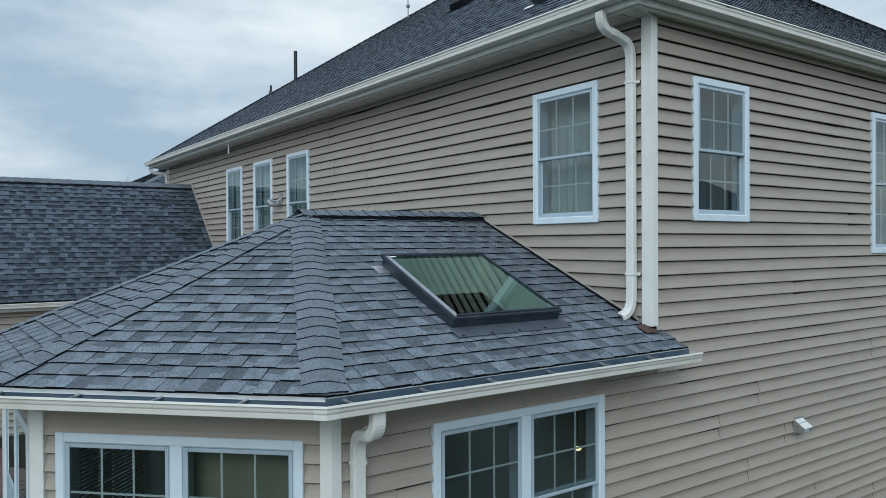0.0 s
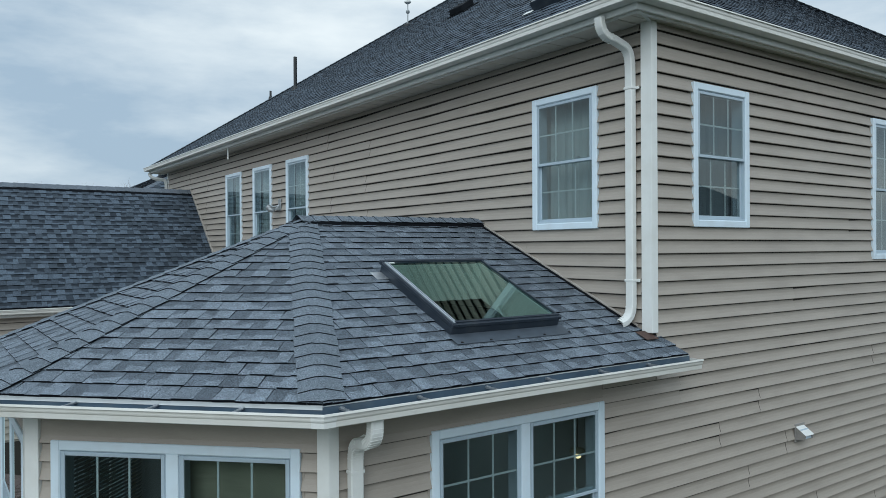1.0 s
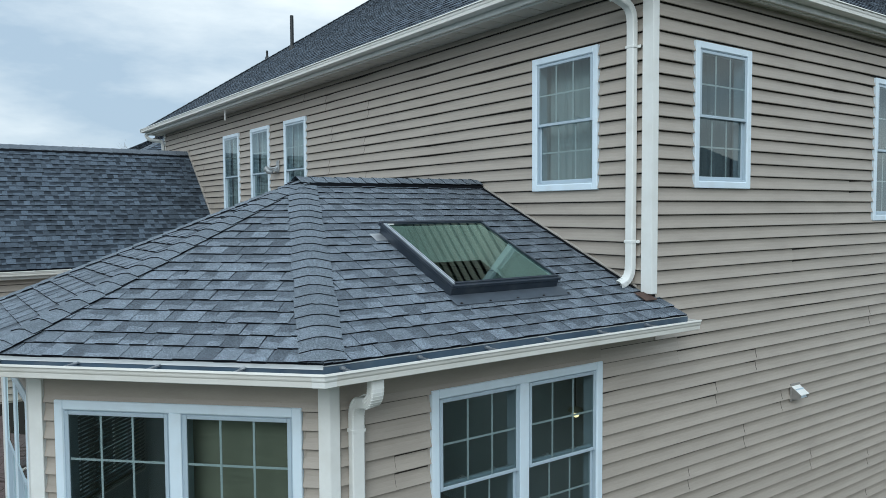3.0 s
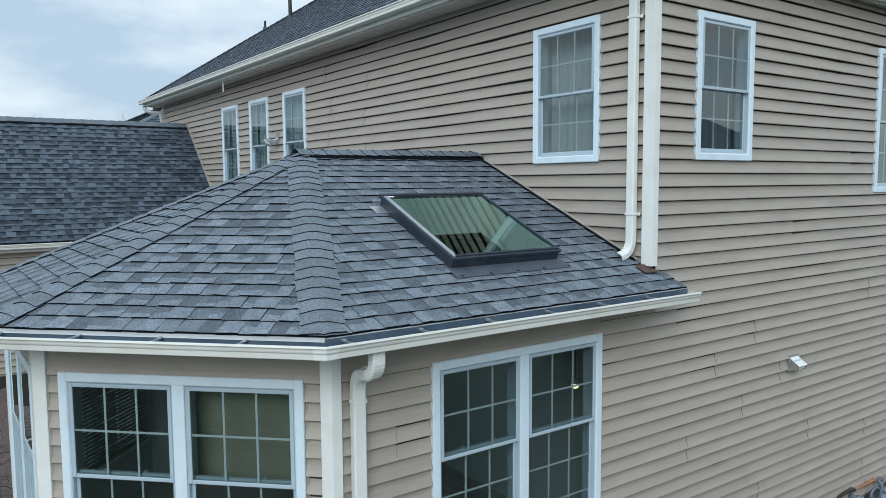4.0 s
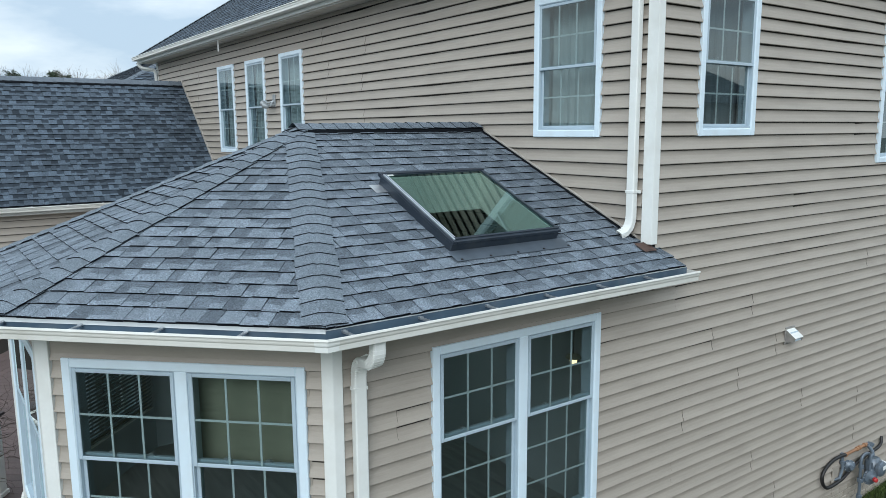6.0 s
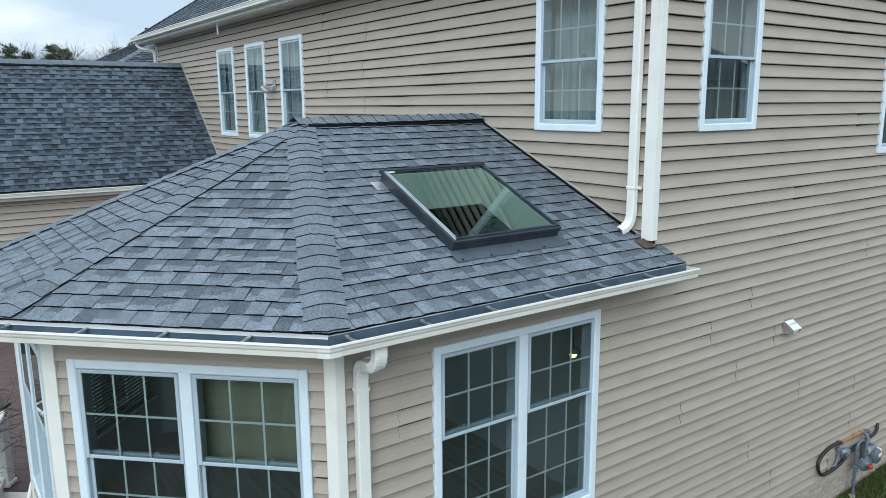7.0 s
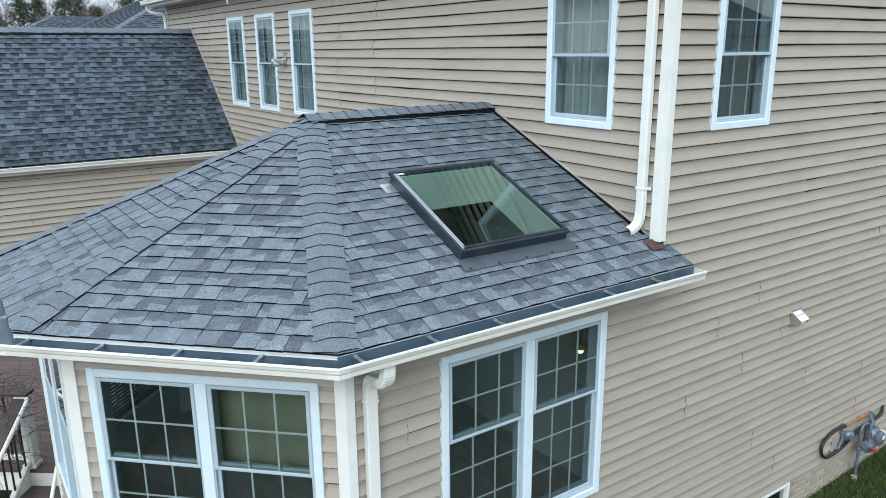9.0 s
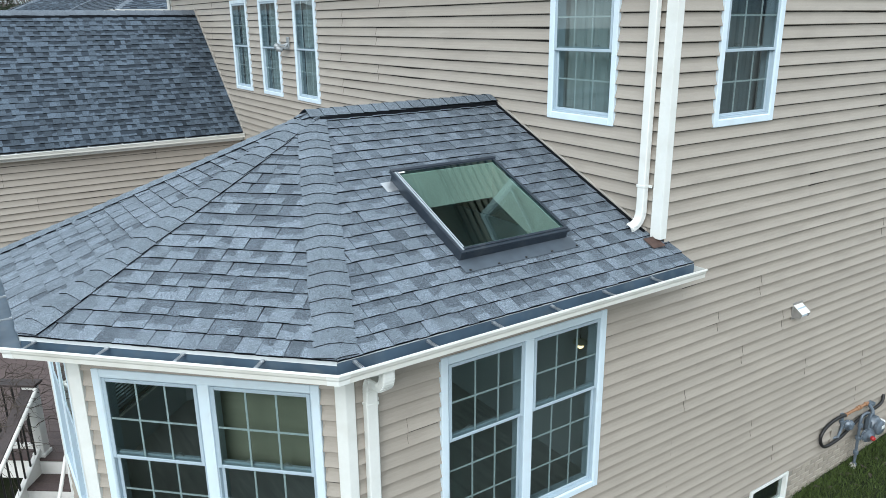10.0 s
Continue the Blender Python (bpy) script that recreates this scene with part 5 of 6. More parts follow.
def build_vent_hood():
    # Cheeks and flange are a darker grey than the white hood.
    cheek = mat("mottled_grey_vent_side", (0.24, 0.235, 0.225), 0.6, blotch=0.15, blotch_scale=14)
    t = thing("dryer_vent", "white louvred vent hood on tan siding", "vent hood", m=FACE_B.place(2.3, 2.6, 0.02) @ Matrix.Scale(0.8, 4))
    part("flange", Shape().box(-0.02, -0.012, -0.03, 0.22, 0.0, 0.21), cheek, t, bevel=0.003)
    s = Shape()
    s.prism([(0, -0.012, 0.17), (0.2, -0.012, 0.17), (0.2, -0.15, 0.075), (0, -0.15, 0.075)], (0, 0.006, 0.012))
    part("hood", s, TRIM, t, bevel=0.002)
    for x in (0.0, 0.194):
        part("cheek", Shape().prism([(x, -0.012, 0.17), (x, -0.15, 0.075), (x, -0.13, 0.02), (x, -0.012, 0.0)], (0.006, 0, 0)), cheek, t)
    part("flap", Shape().obox((0.008, -0.12, 0.03), (0.184, 0, 0), (0, 0.05, 0.12), (0, 0.004, -0.002)), SASH, t)


build_vent_hood()


def build_basement_window():
    u0, u1, z0, z1 = WIN_BASE
    t = thing("window_10", "small basement window in a white frame", "window", kind="structure", m=FACE_B.place(u0, z0))
    w, h = u1 - u0, z1 - z0
    s = Shape().box(0, -0.03, 0, 0.04, 0.05, h).box(w - 0.04, -0.03, 0, w, 0.05, h).box(0.04, -0.029, 0, w - 0.04, 0.05, 0.04).box(0.04, -0.029, h - 0.04, w - 0.04, 0.05, h)
    part("casing", s, TRIM, t, bevel=0.004)
    glazed(part("pane", Shape().box(0.04, 0.02, 0.04, w - 0.04, 0.026, h - 0.04), GLASS, t), 2)
    part("backing", Shape().box(0.03, 0.1, 0.03, w - 0.03, 0.11, h - 0.03), UNDERLAY, t)


build_basement_window()


# ---------------------------------------------------------------- gas meter
def build_meter():
    g = thing("gas_meter", "grey-blue gas meter with pipes and regulators beside the wall", "gas meter", m=pose(-0.06, 0.085, 0.0))
    part("riser", Shape().tube([(0.2, 4.0, 0.0), (0.2, 3.985, 0.45), (0.2, 3.975, 0.7)] + elbow((0.2, 3.97, 0.72), (0.2, 3.97, 0.86), (0.21, 4.05, 0.86)) + elbow((0.21, 4.06, 0.86), (0.22, 4.16, 0.86), (0.22, 4.16, 0.76)), 0.019, 10), METER, g, smooth=True)
    for z, r in ((0.11, 0.04), (0.3, 0.036), (0.52, 0.04), (0.7, 0.036)):
        part("pipe_nut", Shape().lathe([(r, -0.025), (r, 0.025)], pose(0.2, 3.99, z), 6), METER, g, bevel=0.004)
    part("ground_foot", Shape().lathe([(0.05, 0), (0.045, 0.05), (0.03, 0.07)], pose(0.2, 3.96, 0.07), 10), CONCRETE, g, smooth=True)
    part("meter_body", Shape().box(0.16, 4.12, 0.52, 0.32, 4.31, 0.78), METER, g, bevel=0.04, smooth=True)
    part("meter_cover", Shape().lathe([(0.1, -0.01), (0.1, 0.03), (0.08, 0.05), (0.03, 0.06), (0.0, 0.06)], pose(0.32, 4.21, 0.66, 0, 90, 0), 20), METER, g, smooth=True)
    part("meter_index", Shape().box(0.24, 4.33, 0.61, 0.32, 4.41, 0.7), TRIM, g, "white meter index box", bevel=0.015)
    part("regulator", Shape().lathe([(0.03, -0.03), (0.088, -0.02), (0.092, 0.0), (0.088, 0.02), (0.046, 0.036), (0.03, 0.065), (0.0, 0.07)], pose(0.28, 4.07, 0.57, 0, 90, -25), 20), METER, g, smooth=True)
    part("red_cap", Shape().lathe([(0.03, 0), (0.03, 0.03), (0.02, 0.04)], pose(0.345, 4.04, 0.57, 0, 90, -25), 12), RED, g, "red plastic cap")
    for q, r, turn in (((0.28, 4.07, 0.57), 0.104, -25), ((0.14, 3.8, 0.74), 0.078, -35)):
        m = pose(*q, 0, 90, turn)
        part("regulator_flange", Shape().lathe([(0.06, -0.006), (r, -0.006), (r, 0.006), (0.06, 0.006)], m, 20), METER, g, bevel=0.002)
        for k in range(8):
            w = k * math.pi / 4
            part("flange_bolt", Shape().lathe([(0.008, -0.014), (0.008, 0.014), (0.0, 0.016)], m @ Matrix.Translation((math.cos(w) * (r - 0.012), math.sin(w) * (r - 0.012), 0)), 6), HANGER, g)
    part("upper_valve", Shape().tube([(0.22, 4.24, 0.78), (0.2, 4.26, 0.83), (0.13, 4.3, 0.87)], 0.024, 8).box(0.08, 4.3, 0.845, 0.16, 4.4, 0.89), METER, g, bevel=0.004)
    part("small_regulator", Shape().lathe([(0.025, -0.035), (0.064, -0.026), (0.068, 0.0), (0.064, 0.02), (0.034, 0.04), (0.026, 0.075), (0.0, 0.075)], pose(0.14, 3.8, 0.74, 0, 90, -35), 18), METER, g, smooth=True)
    part("valve_stem", Shape().tube([(0.1, 3.7, 0.89), (0.1, 3.7, 0.8), (0.11, 3.7, 0.72), (0.12, 3.62, 0.62), (0.08, 3.56, 0.6)], 0.018, 8), METER, g, smooth=True)
    part("bypass_pipe", Shape().tube([(0.1, 3.7, 0.88), (0.1, 3.9, 0.88), (0.1, 4.12, 0.88), (0.1, 4.32, 0.88)], 0.018, 10), PIPE, g, "rusty tan steel pipe", smooth=True)
    for y in (3.76, 4.06, 4.12, 4.26):
        part("pipe_union", Shape().lathe([(0.029, -0.018), (0.029, 0.018)], pose(0.1, y, 0.88, 90, 0, 0), 8), PIPE, g, bevel=0.003)
    part("wall_plate", Shape().box(0.078, 3.5, 0.48, 0.092, 3.66, 0.78), SIDING, g, "tan plate on the siding", bevel=0.003)
    for y, z in ((3.7, 0.9), (3.7, 0.8)):
        part("hose_clamp", Shape().lathe([(0.034, -0.018), (0.034, 0.018)], pose(0.1, y, z), 10), METER, g, bevel=0.003)
    part("vent_tube", Shape().tube([(0.3, 3.99, 0.68), (0.3, 3.99, 0.78)] + elbow((0.3, 3.99, 0.8), (0.3, 3.99, 0.9), (0.3, 4.06, 0.9)), 0.013, 8), METER, g, smooth=True)
    for k in range(8):
        w = k * math.pi / 4
        part("cover_bolt", Shape().lathe([(0.0, 0.012), (0.011, 0.01), (0.012, 0.0)], pose(0.352, 4.21 + 0.085 * math.cos(w), 0.66 + 0.085 * math.sin(w), 0, 90, 0), 6), METER, g)
    part("gauge_tag", Shape().box(0.375, 4.18, 0.66, 0.382, 4.25, 0.71), TRIM, g, "small white tag", bevel=0.002)
    pts = [(0.12, 3.72, 0.9), (0.12, 3.6, 0.915), (0.12, 3.42, 0.905), (0.12, 3.27, 0.855), (0.12, 3.19, 0.77), (0.12, 3.22, 0.66), (0.12, 3.32, 0.58), (0.12, 3.48, 0.57), (0.13, 3.66, 0.6), (0.13, 3.85, 0.66), (0.12, 4.1, 0.72), (0.12, 4.4, 0.75), (0.12, 4.6, 0.77), (0.11, 4.7, 0.81), (0.09, 4.73, 0.88)]
    pts = [V(q) for q in pts]
    fine = []
    for i in range(len(pts) - 1):
        p0, p1, p2, p3 = pts[max(i - 1, 0)], pts[i], pts[i + 1], pts[min(i + 2, len(pts) - 1)]
        for k in range(5):
            x = k / 5
            fine.append((p1 * 2 + (p2 - p0) * x + (p0 * 2 - p1 * 5 + p2 * 4 - p3) * x * x + (p1 * 3 - p0 - p2 * 3 + p3) * x ** 3) * 0.5)
    part("hose", Shape().tube(fine + [pts[-1]], 0.021, 10), HOSE, g, "black rubber hose loop", smooth=True)


build_meter()


# ---------------------------------------------------------------- inside the bay
def build_pendant():
    x, y, z = -0.51, -0.41, 2.74
    t = thing("pendant_lamp", "lit bowl-shaped ceiling lamp seen through glass", "lamp", m=pose(x, y, z))
    part("rod", Shape().tube([(0, 0, 0.1), (0, 0, 1.235)], 0.004, 6), BLACK, t)
    part("shade", Shape().lathe([(0.02, 0.1), (0.06, 0.085), (0.075, 0.06), (0.07, 0.06), (0.055, 0.078), (0.02, 0.09)], n=20), SHADE, t, smooth=True)
    part("bulb", Shape().lathe([(0.01, 0.0), (0.03, 0.012), (0.036, 0.035), (0.022, 0.06), (0.01, 0.07)], n=14), LAMPGLOW, t, smooth=True)


build_pendant()

# ---------------------------------------------------------------- deck and stairs
ALONG, ACROSS = V((0.8, -0.6, 0)), V((0.6, 0.8, 0))
NOSE = V((-4.14, -4.83, 0))
DECK_Z = 1.2


def at_deck(q, s, z):
    """q metres down the stair from the top nosing, s metres across it towards the bay."""
    return NOSE + ALONG * q + ACROSS * s + V((0, 0, z))


def build_deck():
    d = thing("deck", "brown composite deck behind the bay room", "deck", kind="structure")
    w, gap = 0.138, 0.006
    q = 0.0
    while q < 3.6:
        far = min(max((0.7 + 0.2 * q) / 1.4, (0.8 * q - 0.87) / 0.6), 2.6)
        part("deck_board", Shape().obox(at_deck(-q - w, -3.2, DECK_Z - 0.025), ALONG * w, ACROSS * (far + 3.2), (0, 0, 0.025)), DECK, d)
        q += w + gap
    part("divider_board", Shape().obox(at_deck(-q - w, -3.2, DECK_Z - 0.025), ALONG * w, ACROSS * 6.2, (0, 0, 0.0255)), DECK, d)
    q += w + gap
    s = -3.2
    while s < 2.9:
        part("deck_board", Shape().obox(at_deck(-q - 3.4, s, DECK_Z - 0.025), ALONG * 3.4, ACROSS * w, (0, 0, 0.025)), DECK, d)
        s += w + gap
    part("rim_joist", Shape().obox(at_deck(-0.05, -3.2, DECK_Z - 0.26), ALONG * 0.03, ACROSS * 3.7, (0, 0, 0.23)), STAIRWHITE, d)
    part("joist_bed", Shape().obox(at_deck(-7.2, -3.2, DECK_Z - 0.2), ALONG * 7.1, ACROSS * 3.6, (0, 0, 0.15)), UNDERLAY, d)


build_deck()


def build_stairs():
    st = thing("deck_stairs", "short deck stair with brown treads and white risers", "stairs", kind="structure")
    rise, run = 0.18, 0.28
    for k in range(6):
        z = DECK_Z - rise * (k + 1)
        part("riser", Shape().obox(at_deck(run * k - 0.015, -0.12, z), ALONG * 0.02, ACROSS * 0.6, (0, 0, rise - 0.03)), STAIRWHITE, st, bevel=0.002)
        for j in (0, 1):
            part("tread", Shape().obox(at_deck(run * k + 0.006 + 0.145 * j, -0.12, z - 0.025), ALONG * 0.14, ACROSS * 0.6, (0, 0, 0.025)), DECK, st, bevel=0.003)
    slope = -rise / run
    for s in (-0.16, 0.48):
        a = at_deck(-0.1, s, DECK_Z - 0.2)
        part("stringer", Shape().obox(a, ALONG * 1.8 + V((0, 0, 1.8 * slope)), ACROSS * 0.04, (0, 0, 0.3)), STAIRWHITE, st, bevel=0.004)


build_stairs()


def build_railing():
    r = thing("deck_railing", "white posts and black balusters under a brown cap rail", "railing")
    slope = -0.18 / 0.28
    s = -0.14

    def post(q, sv, z0, h):
        p = at_deck(q, sv, z0)
        part("newel_post", Shape().obox(p - ALONG * 0.06 - ACROSS * 0.06, ALONG * 0.12, ACROSS * 0.12, (0, 0, h)), STAIRWHITE, r, bevel=0.006)
        part("post_skirt", Shape().obox(p - ALONG * 0.075 - ACROSS * 0.075, ALONG * 0.15, ACROSS * 0.15, (0, 0, 0.05)), STAIRWHITE, r, bevel=0.008)

    post(-0.1, s, DECK_Z, 0.86)
    post(-0.1, s - 1.6, DECK_Z, 0.86)
    post(1.6, s, 0.0, 1.0)
    # cap rails
    part("cap_rail", Shape().obox(at_deck(-0.18, s - 1.75, DECK_Z + 0.86), ALONG * 0.15, ACROSS * 1.85, (0, 0, 0.03)), CAPBOARD, r, "dark brown composite cap board", bevel=0.004)
    a = at_deck(-0.1, s - 0.07, DECK_Z + 0.84)
    part("cap_rail", Shape().obox(a, ALONG * 1.75 + V((0, 0, 1.75 * slope)), ACROSS * 0.14, (0, 0, 0.03)), CAPBOARD, r, "dark brown composite cap board", bevel=0.004)
    a = at_deck(-0.1, s - 0.03, DECK_Z + 0.1)
    part("bottom_rail", Shape().obox(a, ALONG * 1.75 + V((0, 0, 1.75 * slope)), ACROSS * 0.06, (0, 0, 0.05)), STAIRWHITE, r, bevel=0.004)
    part("bottom_rail", Shape().obox(at_deck(-0.13, s - 1.6, DECK_Z + 0.08), ALONG * 0.06, ACROSS * 1.55, (0, 0, 0.05)), STAIRWHITE, r, bevel=0.004)
    for i in range(14):
        q = 0.02 + 0.115 * i
        part("baluster", Shape().tube([at_deck(q, s, DECK_Z + 0.1 + (q + 0.1) * slope), at_deck(q, s, DECK_Z + 0.85 + (q + 0.1) * slope)], 0.011, 6), BLACK, r)
        sv = s - 0.1 - 0.11 * i
        part("baluster", Shape().tube([at_deck(-0.1, sv, DECK_Z + 0.1), at_deck(-0.1, sv, DECK_Z + 0.87)], 0.011, 6), BLACK, r)
    pts = [at_deck(-0.06, s + 0.04, DECK_Z + 0.8), at_deck(-0.05, s + 0.1, DECK_Z + 0.84), at_deck(0.02, s + 0.12, DECK_Z + 0.82)] + [at_deck(0.02 + 0.3 * i, s + 0.12, DECK_Z + 0.82 + 0.3 * i * slope) for i in range(1, 6)]
    part("handrail", Shape().tube(pts, 0.022, 10), STAIRWHITE, r, "white tubular handrail", smooth=True)
    for q in (0.2, 0.8, 1.4):
        part("handrail_bracket", Shape().tube([at_deck(q, s, DECK_Z + 0.72 + q * slope), at_deck(q, s + 0.1, DECK_Z + 0.74 + q * slope), at_deck(q, s + 0.12, DECK_Z + 0.8 + q * slope)], 0.01, 6), STAIRWHITE, r)
    t = thing("wall_handrail", "white tubular handrail beside the bay corner", "handrail")
    pts = [V((-3.75, -4.66, 1.46)), V((-3.70, -4.70, 1.42)), V((-3.45, -4.87, 1.0)), V((-3.1, -5.1, 0.72))]
    part("rail", Shape().tube(pts, 0.02, 10), STAIRWHITE, t, smooth=True)
    part("rail_post", Shape().tube([(-3.12, -5.09, 0.0), (-3.12, -5.09, 0.74)], 0.02, 8), STAIRWHITE, t)
    part("rail_post", Shape().tube([(-3.73, -4.68, 0.7), (-3.73, -4.68, 1.44)], 0.02, 8), STAIRWHITE, t)


build_railing()


def build_vine():
    rng = random.Random(90)
    s = Shape()
    for i in range(200):
        p = at_deck(rng.uniform(-0.35, 0.7), -0.1 - rng.uniform(-0.1, 0.5), DECK_Z + rng.uniform(0.25, 0.98))
        d = V((rng.uniform(-1, 1), rng.uniform(-0.6, 1), rng.uniform(-0.4, 0.8))).normalized()
        pts = [p]
        for k in range(11):
            d = (d + V((rng.gauss(0, 0.36), rng.gauss(0, 0.36), rng.gauss(-0.04, 0.32)))).normalized()
            p = p + d * 0.042
            pts.append(p)
        s.tube(pts, rng.uniform(0.0022, 0.0055), 4, scales=[1 - 0.065 * k for k in range(12)])
    tagged(part("dry_vine", s, TWIG), "tangle of bare brown vine stems over the railing", "vine", kind="stuff")


build_vine()


# ---------------------------------------------------------------- lawn
def build_grass():
    rng = random.Random(91)
    s = Shape()
    for i in range(46000):
        y = rng.uniform(1.5, 7.6)
        x = 0.05 + 2.8 * rng.random() ** 1.5
        h, a, w = rng.uniform(0.035, 0.09), rng.uniform(0, 6.28), rng.uniform(0.003, 0.006)
        dx, dy = math.cos(a) * w, math.sin(a) * w
        lx, ly = rng.gauss(0, 0.03), rng.gauss(0, 0.03)
        g = lawn_z(x, y) - 0.004
        s.add([(x - dx, y - dy, g), (x + dx, y + dy, g), (x + lx * 0.5 + dx * 0.6, y + ly * 0.5 + dy * 0.6, g + h * 0.6), (x + lx, y + ly, g + h)], [(0, 1, 2), (0, 2, 3)])
    tagged(part("grass", s, GRASS), "short winter grass along the foundation", "grass", kind="stuff")
    s = Shape()
    for i in range(14):
        x, y = rng.uniform(0.03, 0.4), rng.uniform(3.0, 5.5)
        m = pose(x, y, lawn_z(x, y) + 0.01, rng.uniform(-20, 20), rng.uniform(-20, 20), rng.uniform(0, 360))
        s.add([m @ V(p) for p in ((-0.05, 0, 0.01), (0, -0.03, 0), (0.06, 0, 0.015), (0, 0.03, 0.02))], [(0, 1, 2, 3)])
    tagged(part("fallen_leaves", s, TWIG), "brown fallen leaves at the wall foot", "leaves", kind="stuff")


build_grass()


# ---------------------------------------------------------------- beyond the garage
def far_house(name, x0, x1, y0, y1, eave, p, label, over=0.4):
    h = thing(name, label, "house")
    part("wall", Shape().box(x0, y0, 0, x1, y1, eave), WALLFAR, h)
    a, b, c, d = V((x0 - over, y0 - over, eave)), V((x1 + over, y0 - over, eave)), V((x1 + over, y1 + over, eave)), V((x0 - over, y1 + over, eave))
    half = min(x1 - x0, y1 - y0) / 2 + over
    if x1 - x0 < y1 - y0:
        r0, r1 = V((a.x + half, a.y + half, eave + p * half)), V((a.x + half, d.y - half, eave + p * half))
        faces = [(a, b, r0), (b, c, r1, r0), (c, d, r1), (d, a, r0, r1)]
    else:
        r0, r1 = V((a.x + half, a.y + half, eave + p * half)), V((b.x - half, a.y + half, eave + p * half))
        faces = [(a, b, r1, r0), (b, c, r1), (c, d, r0, r1), (d, a, r0)]
    roof = part("roof", Shape().prism([a, b, c, d], (0, 0, 0.02)), UNDERLAY, h)
    for i, f in enumerate(faces):
        along = (f[1] - f[0]).normalized()
        inward = V((-along.y, along.x, 0))
        fr = frame_of(f[0], along, inward, p)
        co = 1 / math.sqrt(1 + p * p)
        ln = (f[1] - f[0]).length
        part("roof_deck", Shape().prism([q - V((0, 0, 0.004)) for q in f], (0, 0, -0.02)), UNDERLAY, roof)
        shingles(fr, lambda v: v * co, lambda v: ln - v * co, half / co, 95 + i, roof, DARKSH, low=DARKSH_LOW, step=0.16, proud=1.4, widths=(0.16, 0.3), banded=(0.1, 0.95), full=0.0, band=(0.2, 0.4))
    for u, v in ((a, b), (b, c)):
        e = (v - u).normalized()
        part("gutter", Shape().obox(u + V((0, 0, -0.14)), v - u, V((e.y, -e.x, 0)) * 0.12, (0, 0, 0.13)), GUTTER, h, bevel=0.02)
    for u, v in ((b, r1 if x1 - x0 >= y1 - y0 else r0), (a, r0)):
        dd = (v - u).normalized()
        s1 = dd.cross(V((0, 0, 1))).normalized()
        caps(u, v, s1 + V((0, 0, -0.45)), -s1 + V((0, 0, -0.45)), roof, DARKSH_CAP, width=0.16, step=0.3)
    return h


h1 = far_house("far_house", -36.0, -24.4, 0.67, 11.0, 6.3, 0.5, "neighbouring house with a dark hipped shingle roof")
part("vent_pipe", Shape().tube([(-26.6, 2.6, 7.2), (-26.6, 2.6, 8.1)], 0.06, 8), PVC, h1)
far_house("far_house", 15.0, 25.0, 5.0, 27.0, 6.0, 0.62, "large neighbouring house with a dark shingle roof")
far_house("far_house", -60.0, -52.0, -1.2, 18.0, 6.25, 0.42, "distant house with a low dark grey roof")


def bare_tree(x, y, height, seed):
    rng = random.Random(seed)
    t = thing("bare_tree", "leafless grey-brown winter tree with fine branches", "tree", "trees beyond the houses", m=pose(x, y, 0))
    trunk, limbs = Shape(), Shape()

    def grow(p, d, length, r, level, target):
        pts = [p]
        for k in range(4):
            d = (d + V((rng.gauss(0, 0.1), rng.gauss(0, 0.1), 0.03))).normalized()
            p = p + d * length / 4
            pts.append(p)
        target.tube(pts, r, 5 if level < 2 else 3, scales=[1, 0.9, 0.8, 0.7, 0.55])
        if level < 4:
            n = 5 if level == 0 else 4 if level < 3 else 3
            for k in range(n):
                q = pts[rng.choice((2, 3, 4) if level else (2, 3, 4, 4))]
                nd = (d + V((rng.gauss(0, 0.6), rng.gauss(0, 0.6), rng.gauss(0.12, 0.25)))).normalized()
                grow(q, nd, length * rng.uniform(0.5, 0.75), r * 0.5, level + 1, limbs)

    grow(V((0, 0, 0)), V((0, 0, 1)), height * 0.46, height * 0.014, 0, trunk)
    part("trunk", trunk, BARK, t)
    part("crown", limbs, BARK, t, "bare branches")


def pine_tree(x, y, height, seed):
    rng = random.Random(seed)
    t = thing("pine_tree", "dark green pine with a ragged crown", "tree", "trees beyond the houses", m=pose(x, y, 0))
    part("trunk", Shape().tube([(0, 0, 0), (0.1, 0, height * 0.5), (0, 0.1, height)], height * 0.018, 6, scales=[1, 0.7, 0.15]), BARK, t)
    limbs, crown = Shape(), Shape()
    for i in range(95):
        f = rng.random()
        z = height * (0.25 + 0.75 * f)
        reach = height * (0.27 * (1 - f) ** 0.7 + 0.04) * rng.uniform(0.55, 1.1)
        a = rng.uniform(0, 6.28)
        d = V((math.cos(a), math.sin(a), rng.uniform(-0.1, 0.35)))
        p0, p1 = V((0, 0, z)), V((0, 0, z)) + d * reach
        limbs.tube([p0, (p0 + p1) / 2 + V((0, 0, 0.1)), p1], 0.07, 3, scales=[1, 0.6, 0.3])
        for k in range(9):
            c = p0 + (p1 - p0) * rng.uniform(0.3, 1.05) + V((rng.gauss(0, 0.4), rng.gauss(0, 0.4), rng.gauss(0.12, 0.25)))
            for j in range(11):
                e = V((rng.gauss(0, 1), rng.gauss(0, 1), rng.gauss(0.3, 0.7))).normalized() * rng.uniform(0.35, 0.8)
                n = e.cross(V((rng.gauss(0, 1), rng.gauss(0, 1), rng.gauss(0, 1)))).normalized() * 0.05
                crown.add([c - n, c + n, c + e * 0.7 + n * 0.6, c + e], [(0, 1, 2), (0, 2, 3)])
    part("limbs", limbs, BARK, t)
    part("crown", crown, NEEDLES, t, "clumps of dark green needles")


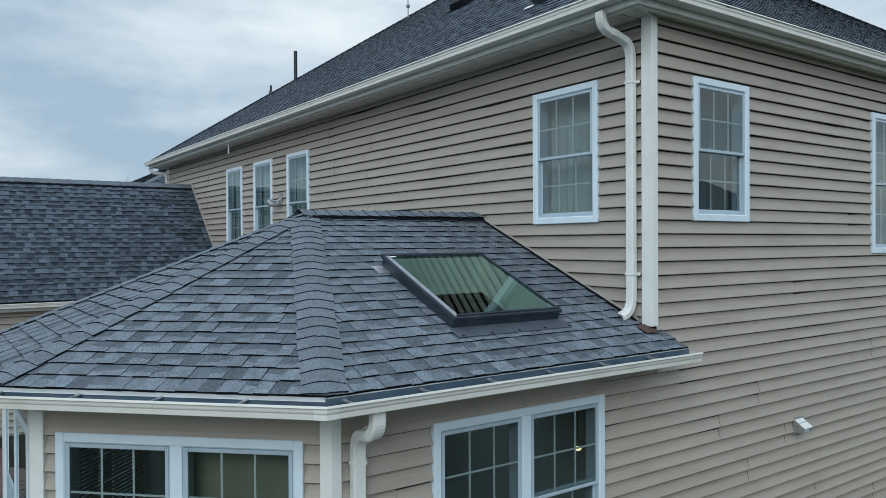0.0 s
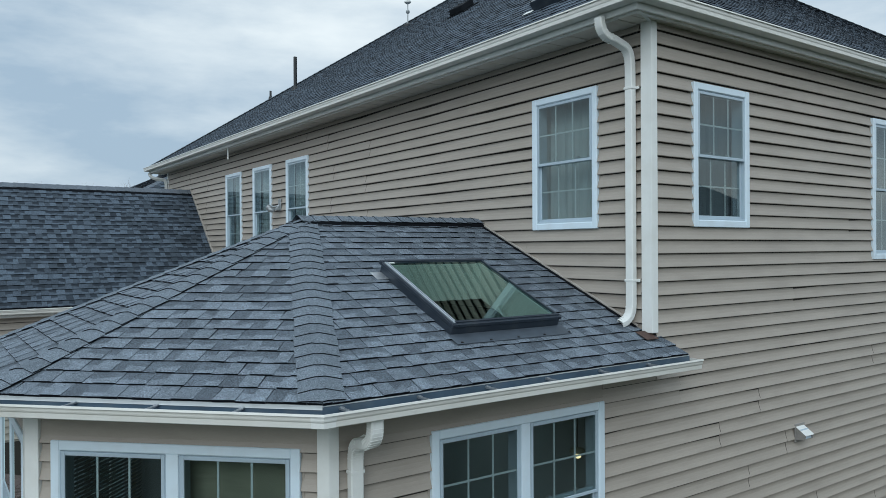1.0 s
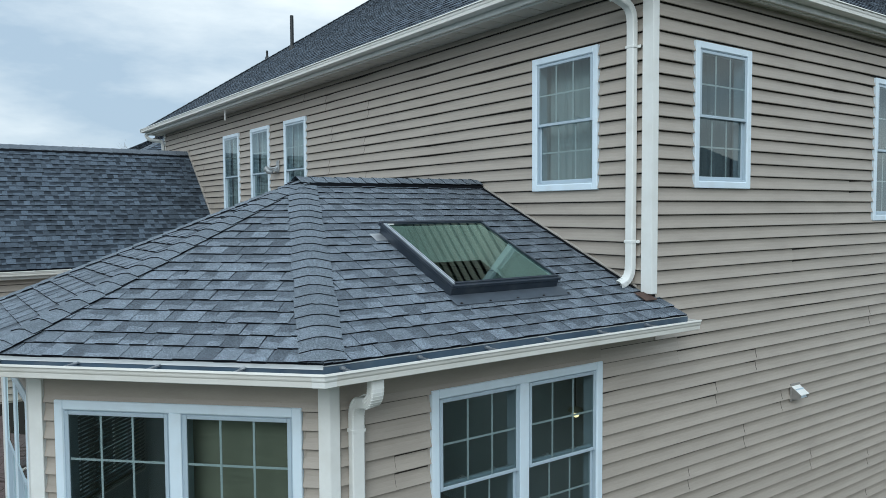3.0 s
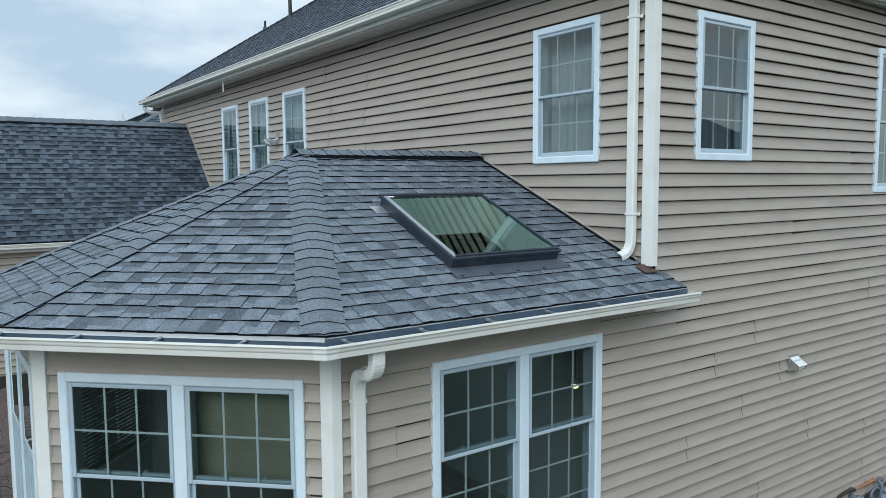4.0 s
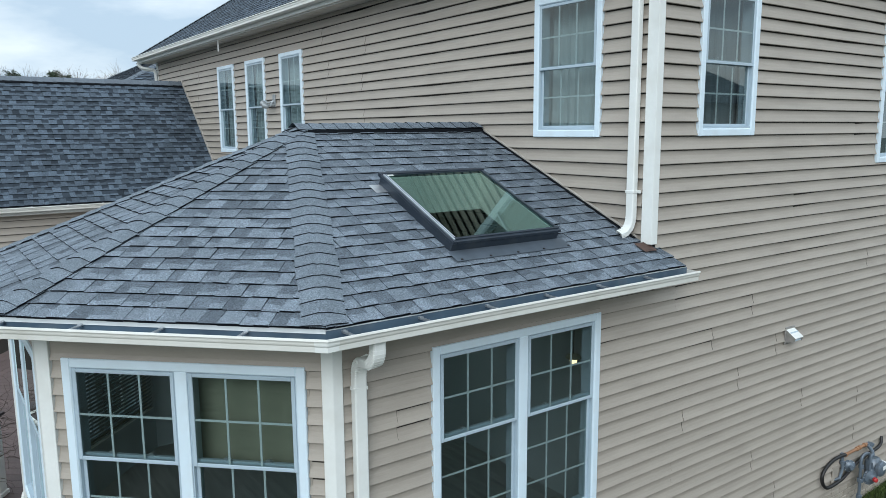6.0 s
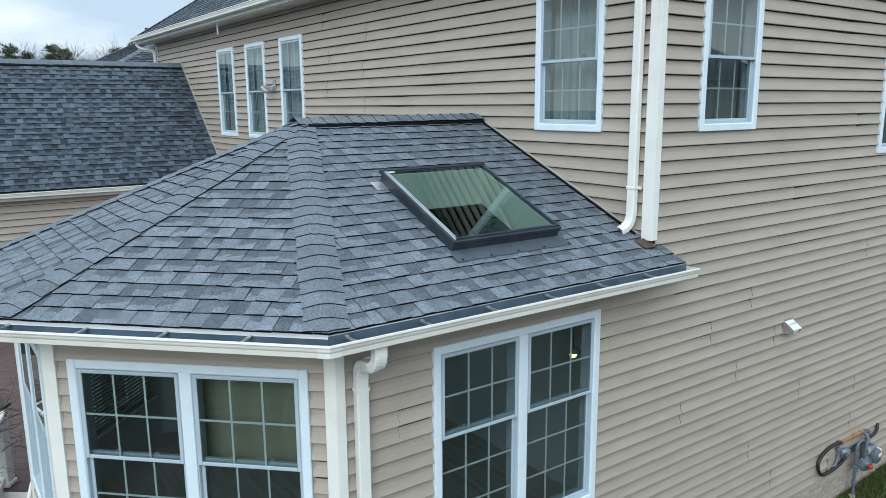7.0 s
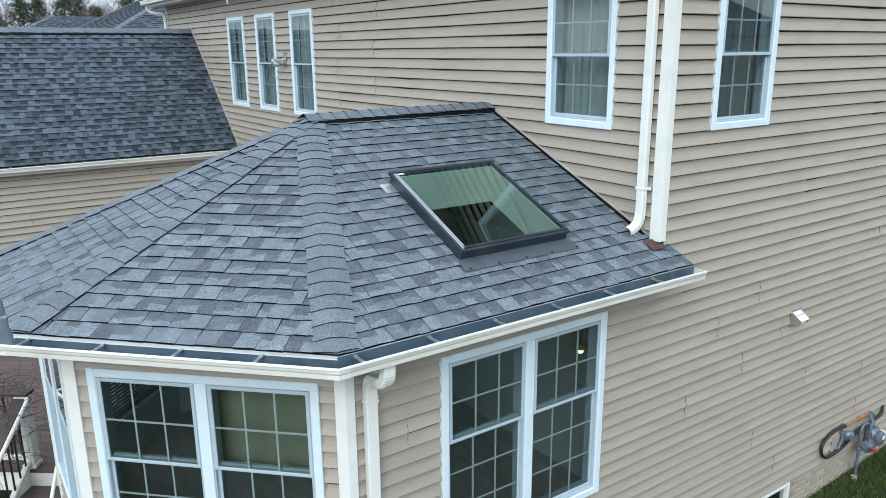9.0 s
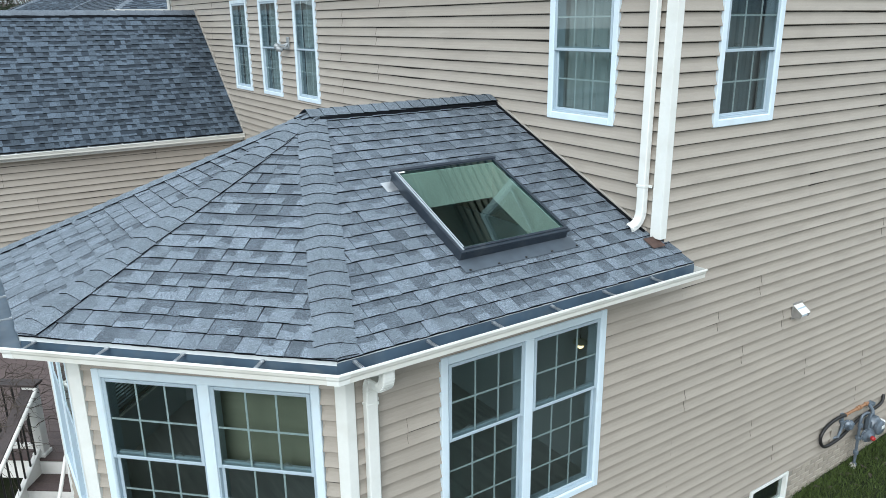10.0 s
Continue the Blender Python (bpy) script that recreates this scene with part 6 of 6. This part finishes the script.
rng = random.Random(7)
for i in range(38):
    bare_tree(-195 + rng.uniform(-25, 15), -4 + 1.5 * i + rng.uniform(-0.8, 0.8), rng.uniform(16.5, 21.5), 200 + i)
for i, (px, py, ph) in enumerate(((-186, 14.3, 18.0), (-190, 18.0, 16.8), (-184, 22.4, 18.2), (-188, 25.8, 17.6), (-194, 30.5, 16.0), (-187, 36.2, 18.4), (-190, 41.0, 20.0), (-192, 47.5, 20.5), (-187, 8.6, 18.0), (-186, 1.5, 18.5), (-190, 53.0, 20.5), (-188, -5.0, 18.0))):
    pine_tree(px, py, ph, 300 + i)
tagged(part("backdrop", Shape().prism([(-240, -120 + 6 * i, 0) for i in range(51)] + [(-240, 180 - 6 * i, 12.0 + 2.5 * noise.noise(V((i * 0.7, 0, 0)))) for i in range(51)], (-0.5, 0, 0)), BARK), "far grey-brown line of woods", "woods", kind="structure")


# ---------------------------------------------------------------- painted brick base
def build_bricks():
    rng = random.Random(92)
    tagged(part("mortar_bed", Shape().box(0.0005, 0.0, 0.0, 0.004, WIN_BASE[0], BASE_TOP + 0.02).box(0.0005, WIN_BASE[1], 0.0, 0.004, 8.0, BASE_TOP + 0.02).box(0.0005, WIN_BASE[0], 0.0, 0.004, WIN_BASE[1], WIN_BASE[2]), MORTAR, wall_b), "beige mortar behind the bricks")
    tagged(part("footing", Shape().box(0.0, 0.0, -0.05, 0.04, 8.0, 0.03), CONCRETE, wall_b), "grey concrete footing edge")
    course, length = 0.073, 0.203
    protos = []
    for i in range(6):
        w, h = length - 0.01, course - 0.011
        j = [rng.uniform(-0.002, 0.002) for _ in range(4)]
        s = Shape().add([(0.003, 0, 0), (0.003, w, 0), (0.003, w, h), (0.003, 0, h), (0.011, 0.003 + j[0], 0.003), (0.011, w - 0.003 + j[1], 0.003), (0.0115, w - 0.003, h - 0.003 + j[2]), (0.011, 0.003, h - 0.003 + j[3])],
                        [(4, 5, 6, 7), (0, 1, 5, 4), (1, 2, 6, 5), (2, 3, 7, 6), (3, 0, 4, 7)])
        protos.append(s.mesh("brick", BRICK))
    for k in range(6):
        y = 0.9 + (length / 2 if k % 2 else 0)
        while y < 7.2:
            if not (WIN_BASE[0] - length < y < WIN_BASE[1] and k * course < WIN_BASE[3]):
                ob = new("brick", rng.choice(protos))
                ob.location = (0, y, 0.0 + k * course)
                ob.parent = wall_b
            y += length


build_bricks()
